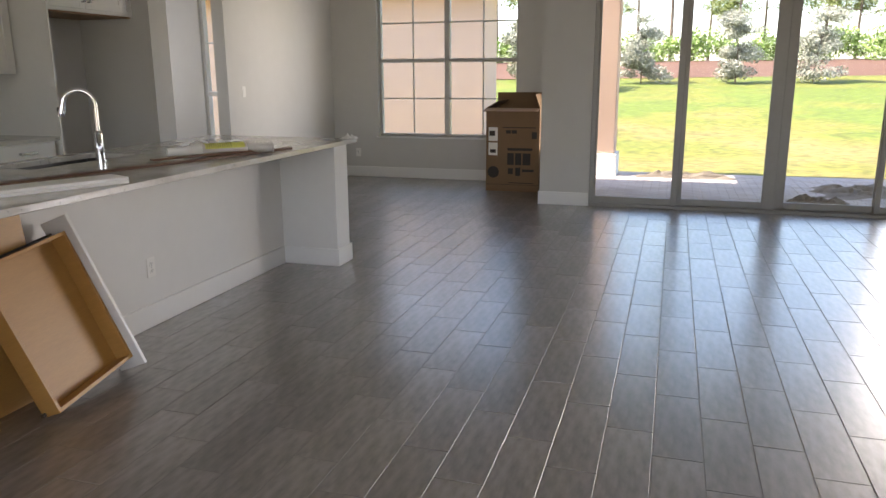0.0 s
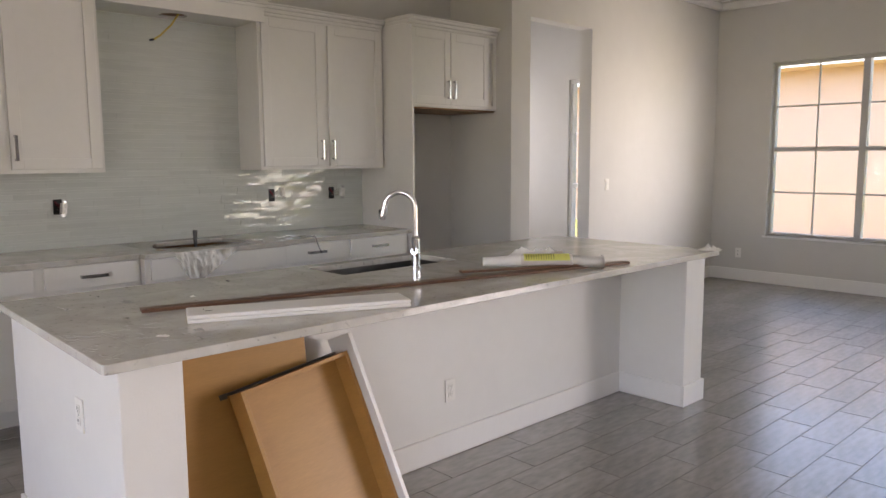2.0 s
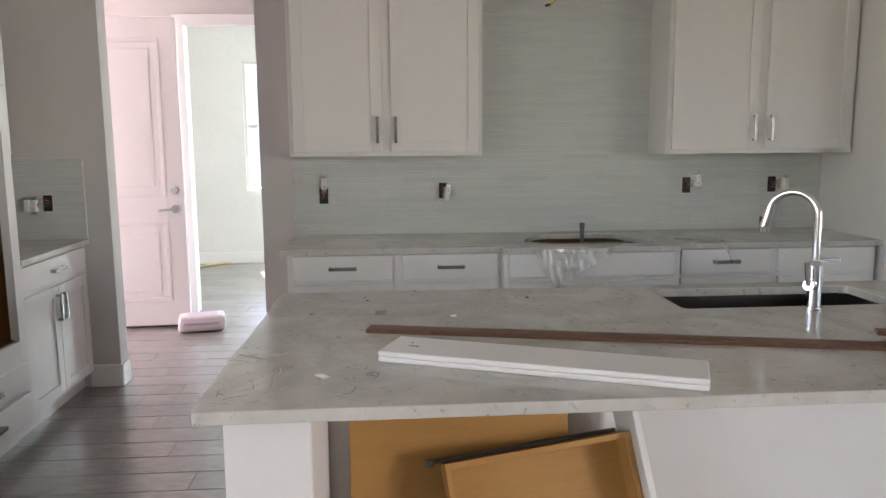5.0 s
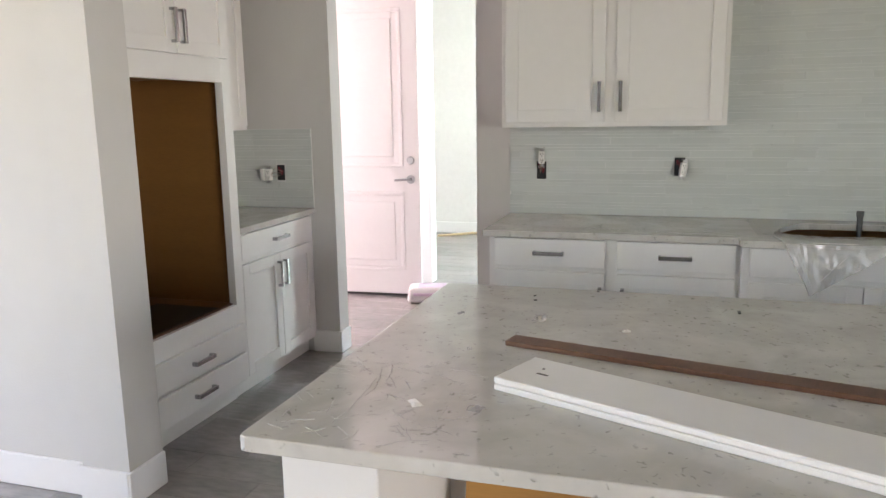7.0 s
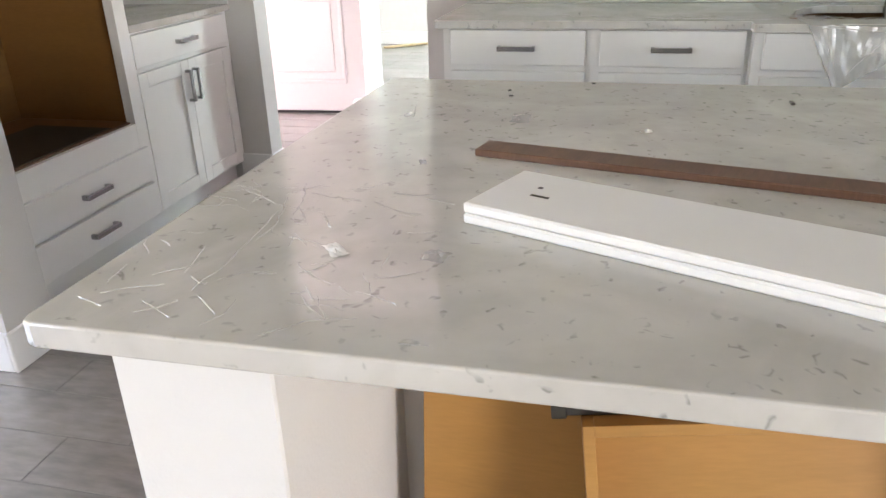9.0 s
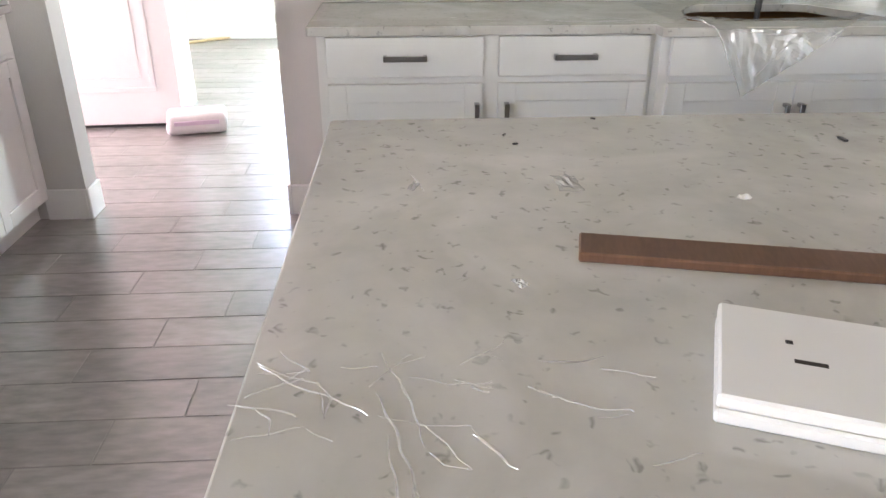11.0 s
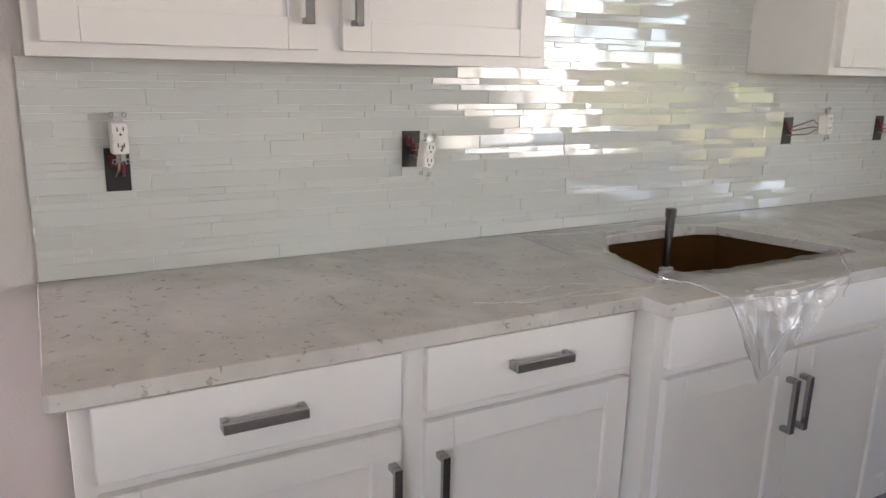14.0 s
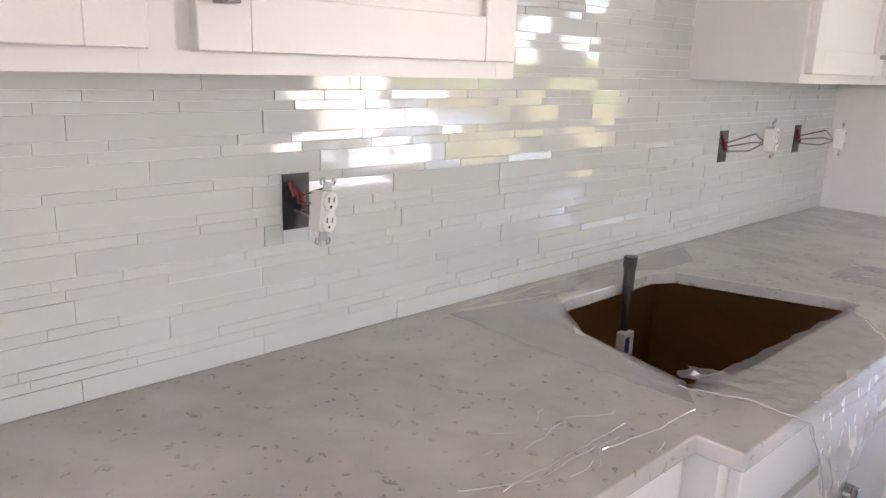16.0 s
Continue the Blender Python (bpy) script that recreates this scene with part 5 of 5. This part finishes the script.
part("plinth", boxes((-0.26, 0.26, -0.26, 0.26, 0, 0.32), bev=0.01), LIGHTSTUCCO, col, "pale stone plinth")
structure("wall_outer", boxes((NX + 0.155, NX + 0.30, SY + 0.17, NY + 0.16, -0.05, 0.4), (NX + 0.155, NX + 0.30, SY + 0.17, NY + 0.16, 2.5, 2.84), (NX + 0.155, NX + 0.30, 10.15, NY + 0.16, 0.4, 2.5)), PEACH, "peach stucco outside wall with a window opening", "wall")


def cloth(at, sx, sy, seed, label):
    return crumple("drop_cloth", at, sx, sy, 0.09, label, TARP, seed, 26)


cloth(pose(2.15, 10.9, -0.03, 0, 0, 8), 1.2, 0.8, 31, "crumpled beige drop cloth on the patio")
cloth(pose(0.05, 11.85, -0.03, 0, 0, 0), 1.3, 0.25, 33, "flat beige drop cloth at the patio edge")
cloth(pose(1.45, 10.05, -0.03, 0, 0, -12), 0.6, 0.22, 35, "rolled beige drop cloth on the patio")

# neighbouring house seen through the nook window
hs = thing("neighbour_house", pose(0, 0, 0), "peach stucco house wing with a white fascia", "house")
part("wall", boxes((-20, -3.95, 16.4, 17.6, -0.2, 3.05)), PEACH, hs, "peach stucco wall")
part("soffit", boxes((-20.6, -3.55, 15.8, 18.2, 3.05, 3.10)), PEACH, hs), part("fascia", boxes((-20.6, -3.52, 15.76, 15.80, 3.05, 3.24), (-3.55, -3.51, 15.80, 18.2, 3.05, 3.24)), TRIM, hs, "white fascia")
rf = bmesh.new()
v = [rf.verts.new(p) for p in ((-20.6, 15.8, 3.24), (-3.55, 15.8, 3.24), (-3.55, 18.2, 3.24), (-20.6, 18.2, 3.24), (-19.4, 17.0, 3.9), (-4.75, 17.0, 3.9))]
for f in ((0, 1, 5, 4), (1, 2, 5), (2, 3, 4, 5), (3, 0, 4)):
    rf.faces.new([v[k] for k in f])
part("roof", rf, ROOF, hs)
# house across the street, through the front window
h2 = thing("street_house", pose(-26, 2.0, 0), "white stucco house across the street with teal shutters", "house")
part("wall", boxes((-6, 0, -9, 9, -0.2, 5.6)), LIGHTSTUCCO, h2)
for y, z in ((0.4, 1.0), (0.4, 3.4), (3.5, 1.0), (3.5, 3.4)):
    w_ = part("window", boxes((0, 0.03, y, y + 1.0, z, z + 1.5), bev=0.005), STEEL, h2)
    part("shutter", boxes((0, 0.05, y - 0.45, y - 0.05, z, z + 1.5), bev=0.005), SHUTTER, h2, "teal shutter"), part("shutter", boxes((0, 0.05, y + 1.05, y + 1.45, z, z + 1.5), bev=0.005), SHUTTER, h2, "teal shutter")


# ---- planting ----
def leaves(rnd, blobs, count, size, flat=0.6):
    """A crown of small two-triangle leaves scattered in ellipsoid clumps, as vertices and faces."""
    vs, fs = [], []
    tot = sum(b[3] ** 2 for b in blobs)
    for cx, cy, cz, r in blobs:
        for _ in range(int(count * r * r / tot)):
            d = Vector((rnd.gauss(0, 1), rnd.gauss(0, 1), rnd.gauss(0, 1))).normalized() * (rnd.random() ** 0.4) * r
            p = Vector((cx + d.x, cy + d.y, cz + d.z * flat))
            a = Vector((rnd.uniform(-1, 1), rnd.uniform(-1, 1), rnd.uniform(-1, 1))).normalized()
            b = a.orthogonal().normalized()
            s = size * rnd.uniform(0.6, 1.4)
            k = len(vs)
            vs += [p - a * s, p + b * s * 0.5, p + a * s, p - b * s * 0.5]
            fs.append((k, k + 1, k + 2, k + 3))
    return vs, fs


def from_lists(name, vs, fs, material, parent):
    me = bpy.data.meshes.new(name)
    me.from_pydata([tuple(p) for p in vs], [], fs)
    me.materials.append(material)
    ob = new(name, me)
    ob.parent = parent
    return ob


def tree(at, height, spread, material, seed, label, trunk=0.14, low=0.55, count=2600, size=0.16, name="tree"):
    rnd = random.Random(seed)
    t = thing(name, at, label, "tree")
    bm = bmesh.new()
    lean = Vector((rnd.uniform(-0.4, 0.4), rnd.uniform(-0.3, 0.3), 0))
    pts = [lean * (k / 5) ** 2 + Vector((0, 0, height * 0.93 * k / 5)) for k in range(6)]
    for k in range(5):
        cyl(bm, pts[k], pts[k + 1], trunk * (1 - k / 5.6), trunk * (1 - (k + 1) / 5.6), n=9)
    blobs = []
    for k in range(11 if low > 0.15 else 24):
        h = height * rnd.uniform(low, 0.96)
        a = rnd.uniform(0, 6.28)
        r = spread * rnd.uniform(0.35, 1.0) * (1.15 - 0.6 * (h / height - low) / (1 - low))
        base = lean * (h / height) ** 2 + Vector((0, 0, h * 0.94))
        tip = base + Vector((math.cos(a) * r, math.sin(a) * r, height * 0.05))
        cyl(bm, base, tip, trunk * 0.28, trunk * 0.10, n=6)
        blobs.append((tip.x, tip.y, tip.z, spread * rnd.uniform(0.35, 0.65)))
        blobs.append((base.x * 0.5 + tip.x * 0.5, base.y * 0.5 + tip.y * 0.5, base.z + 0.1, spread * rnd.uniform(0.2, 0.35)))
    part("trunk", bm, BARK, t, smooth=True)
    from_lists("crown", *leaves(rnd, blobs, count, size), material, t)
    return t


rnd = random.Random(5)
for k in range(30):
    x = -36 + k * 2.5 + rnd.uniform(-1, 1)
    y = 52 + rnd.uniform(0, 10)
    tree(pose(x, y, ground_z(x, y) - 0.05), rnd.uniform(9, 15), rnd.uniform(1.8, 2.8), PINE, 100 + k, "tall slender pine with airy yellow-green needles", 0.13, 0.34, 7000, 0.075, "pine_tree")
for k, (x, y, h) in enumerate(((-1.5, 33.2, 2.7), (2.1, 33.0, 2.8), (4.95, 33.4, 2.8), (9.4, 33.6, 2.7), (-6.6, 34, 2.6))):
    tree(pose(x, y, ground_z(x, y) - 0.04), h, 0.85, SILVER, 60 + k, "young silver-leaved tree on the mulch bed", 0.03, 0.06, 8500, 0.05, "young_tree")
tree(pose(-4.6, 30, ground_z(-4.6, 30) - 0.05), 4.2, 1.3, LEAF, 91, "bushy green tree beside the neighbouring wing", 0.09, 0.2, 2600, 0.12)
hb = []
rnd = random.Random(8)
for k in range(230):
    x = -44 + k * 0.4
    hb.append((x + rnd.uniform(-0.4, 0.4), 44.6 + rnd.uniform(-0.6, 0.6), ground_z(x, 45) + rnd.uniform(0.1, 1.15), rnd.uniform(0.5, 0.85)))
hv = leaves(rnd, hb, 76000, 0.085, 1.0)
hedge = new("hedge")
tagged(hedge, "long uneven green hedge behind the mulch bed", "hedge", kind="stuff")
from_lists("foliage", *hv, LEAF, hedge)


# ---- pieces: backsplash, floor tiles, pavers ----
def piece_mesh(name, sx, sy, sz, bev, material):
    bm = bmesh.new()
    bx(bm, 0, sx, 0, sy, 0, sz)
    top = [e for e in bm.edges if all(v.co.z > sz * 0.9 for v in e.verts)]
    if bev:
        bmesh.ops.bevel(bm, geom=top, offset=bev, segments=1, affect='EDGES')
    return mesh(name, bm, material)


def add_block(vs, fs, o, ex, ey, ez, sx, sy, sz, bev):
    """A chamfered block: origin o, axes ex, ey, ez, sizes; five visible sides."""
    k = len(vs)
    for z, i in ((0, 0), (sz - bev, 0), (sz, bev)):
        for u, v in ((i, i), (sx - i, i), (sx - i, sy - i), (i, sy - i)):
            vs.append(o + ex * u + ey * v + ez * z)
    for r in (0, 4):
        for q in range(4):
            fs.append((k + r + q, k + r + (q + 1) % 4, k + r + 4 + (q + 1) % 4, k + r + 4 + q))
    fs.append((k + 8, k + 9, k + 10, k + 11))


def backsplash(name, to_world, zones, holes, seed, near, label):
    """Rows of thick and thin glass strips; zones: (u0, u1, v0, v1); near: the stretch whose pieces stand alone."""
    wallp = thing(name, to_world, label, "backsplash", kind="structure")
    bed = bmesh.new()
    for u0, u1, v0, v1 in zones:
        bx(bed, u0, u1, -0.0061, 0.0, v0, v1)
    part("grout_bed", bed, TGROUT, wallp)
    rnd = random.Random(seed)
    v = min(z[2] for z in zones)
    top = max(z[3] for z in zones)
    kinds = (0.036, 0.0165, 0.0165, 0.036, 0.0165, 0.036, 0.0165, 0.0165)
    vs, fs, count, row = [], [], 0, 0
    while v < top:
        h = kinds[row % len(kinds)]
        row += 1
        u0, u1 = min(z[0] for z in zones), max(z[1] for z in zones)
        u = u0 - rnd.uniform(0, 0.25)
        while u < u1:
            length = 0.298 if h > 0.03 else rnd.choice((0.098, 0.148, 0.198))
            for z in zones:
                a, b, c, d = max(u, z[0]), min(u + length, z[1]), max(v, z[2]), min(v + h, z[3])
                if b - a < 0.006 or d - c < 0.004:
                    continue
                cuts = [(a, b, c, d)]
                for hu0, hu1, hv0, hv1 in holes:
                    if hv0 < d and hv1 > c and hu0 < b and hu1 > a:
                        cuts = [(a, min(b, hu0), c, d), (max(a, hu1), b, c, d), (max(a, hu0), min(b, hu1), c, min(d, hv0)), (max(a, hu0), min(b, hu1), max(c, hv1), d)]
                for a2, b2, c2, d2 in cuts:
                    if b2 - a2 < 0.004 or d2 - c2 < 0.003:
                        continue
                    ty, tz = max(-0.0035, min(0.0035, rnd.gauss(0, 0.0025))), rnd.gauss(0, 0.010)
                    ez = Vector((ty, -1, tz)).normalized()
                    ex = Vector((1, ty, 0)).normalized()
                    ey = ez.cross(ex).normalized() * -1
                    ey = Vector((0, tz, 1)).normalized()
                    o = Vector((a2, -0.0036 + rnd.uniform(-0.0006, 0.0006), c2))
                    if near[0] < a2 and b2 < near[1] and near[2] < c2 and d2 < near[3] and count < 290:
                        p_vs, p_fs = [], []
                        add_block(p_vs, p_fs, Vector((0, 0, 0)), ex, ey, ez, b2 - a2 - 0.0011, d2 - c2 - 0.0010, 0.0046, 0.0005)
                        ob = from_lists("glass_tile", p_vs, p_fs, MOSAIC, wallp)
                        ob.location = o
                        count += 1
                    else:
                        add_block(vs, fs, o, ex, ey, ez, b2 - a2 - 0.0011, d2 - c2 - 0.0010, 0.0046, 0.0005)
            u += length + 0.0
        v += h
    rest = from_lists("glass_tiles", vs, fs, MOSAIC, wallp)
    rest["kind"] = "stuff"
    return wallp


KB = pose(KX, 0, 0, 0, 0, 90)
obox = [(y - 0.026, y + 0.026, z - 0.048, z + 0.048) for y, z in ((2.712, 1.155), (3.437, 1.178), (4.965, 1.195), (5.52, 1.195))]
backsplash("backsplash_kitchen", KB, [(2.535, 5.841, 0.915, 1.394), (3.638, 4.712, 1.394, 2.424)], obox, 3, (2.9, 4.1, 0.915, 1.394), "pale glossy glass strip mosaic backsplash")
backsplash("backsplash_recess", KB, [(AY, 1.312, 0.915, 1.394)], [(1.071, 1.129, 1.078, 1.182)], 4, (9, 9, 9, 9), "pale glossy glass strip mosaic beside the oven cabinet")

floor_ob = bpy.data.objects["floor"]
TLX, TLY, JT = 0.181, 0.562, 0.0046
tile_mesh = {}
vs, fs = [], []
count = 0
FLX, FLY = -0.308, 3.903
blocked = [(-3.56, -2.87, 2.95, 5.9)]
rnd = random.Random(12)
cells = []
for i in range(int((FX - FLX) / TLX) - 1, int((EX - FLX) / TLX) + 1):
    for j in range(-15, 15):
        x0, y0 = FLX + i * TLX, FLY + j * TLY - (i % 3) * (TLY / 3)
        x1, y1 = x0 + TLX, y0 + TLY
        ymax = NY if x1 < NX + 0.15 else SY + 0.02
        if x1 < -6.47:
            ymax = 7.02
        x0c, x1c, y0c, y1c = max(x0, FX), min(x1, EX), max(y0, BY), min(y1, ymax)
        if x1c - x0c < 0.01 or y1c - y0c < 0.01 or any(a < x0c and x1c < b and c < y0c and y1c < d for a, b, c, d in blocked):
            continue
        cells.append((x0c, x1c, y0c, y1c))
for x0, x1, y0, y1 in cells:
    full = abs(x1 - x0 - TLX) < 1e-6 and abs(y1 - y0 - TLY) < 1e-6
    dz = rnd.uniform(-0.0004, 0.0004)
    if full and -2.3 < x0 < 1.6 and 2.2 < y0 < 8.6 and count < 290:
        if "m" not in tile_mesh:
            tile_mesh["m"] = piece_mesh("floor_tile", TLX - JT, TLY - JT, 0.010, 0.0006, TILE)
        ob = new("floor_tile", tile_mesh["m"])
        ob.parent = floor_ob
        ob.location = (x0, y0, -0.010 + dz)
        count += 1
    else:
        add_block(vs, fs, Vector((x0, y0, -0.010 + dz)), Vector((1, 0, 0)), Vector((0, 1, 0)), Vector((0, 0, 1)), x1 - x0 - JT, y1 - y0 - JT, 0.010, 0.0006)
rest = from_lists("floor_tiles", vs, fs, TILE, floor_ob)
rest["kind"] = "stuff"

pav = bpy.data.objects["pavement_bed"]
vs, fs = [], []
for i in range(38):
    for j in range(32):
        x0, y0 = -1.55 + i * 0.2 + (j % 2) * 0.1, SY + 0.18 + j * 0.1
        if x0 + 0.2 < 6 and y0 + 0.1 < 12.32:
            add_block(vs, fs, Vector((x0, y0, -0.06)), Vector((1, 0, 0)), Vector((0, 1, 0)), Vector((0, 0, 1)), 0.196, 0.096, 0.03, 0.004)
rest = from_lists("pavers", vs, fs, PAVER, pav)
rest["kind"] = "stuff"
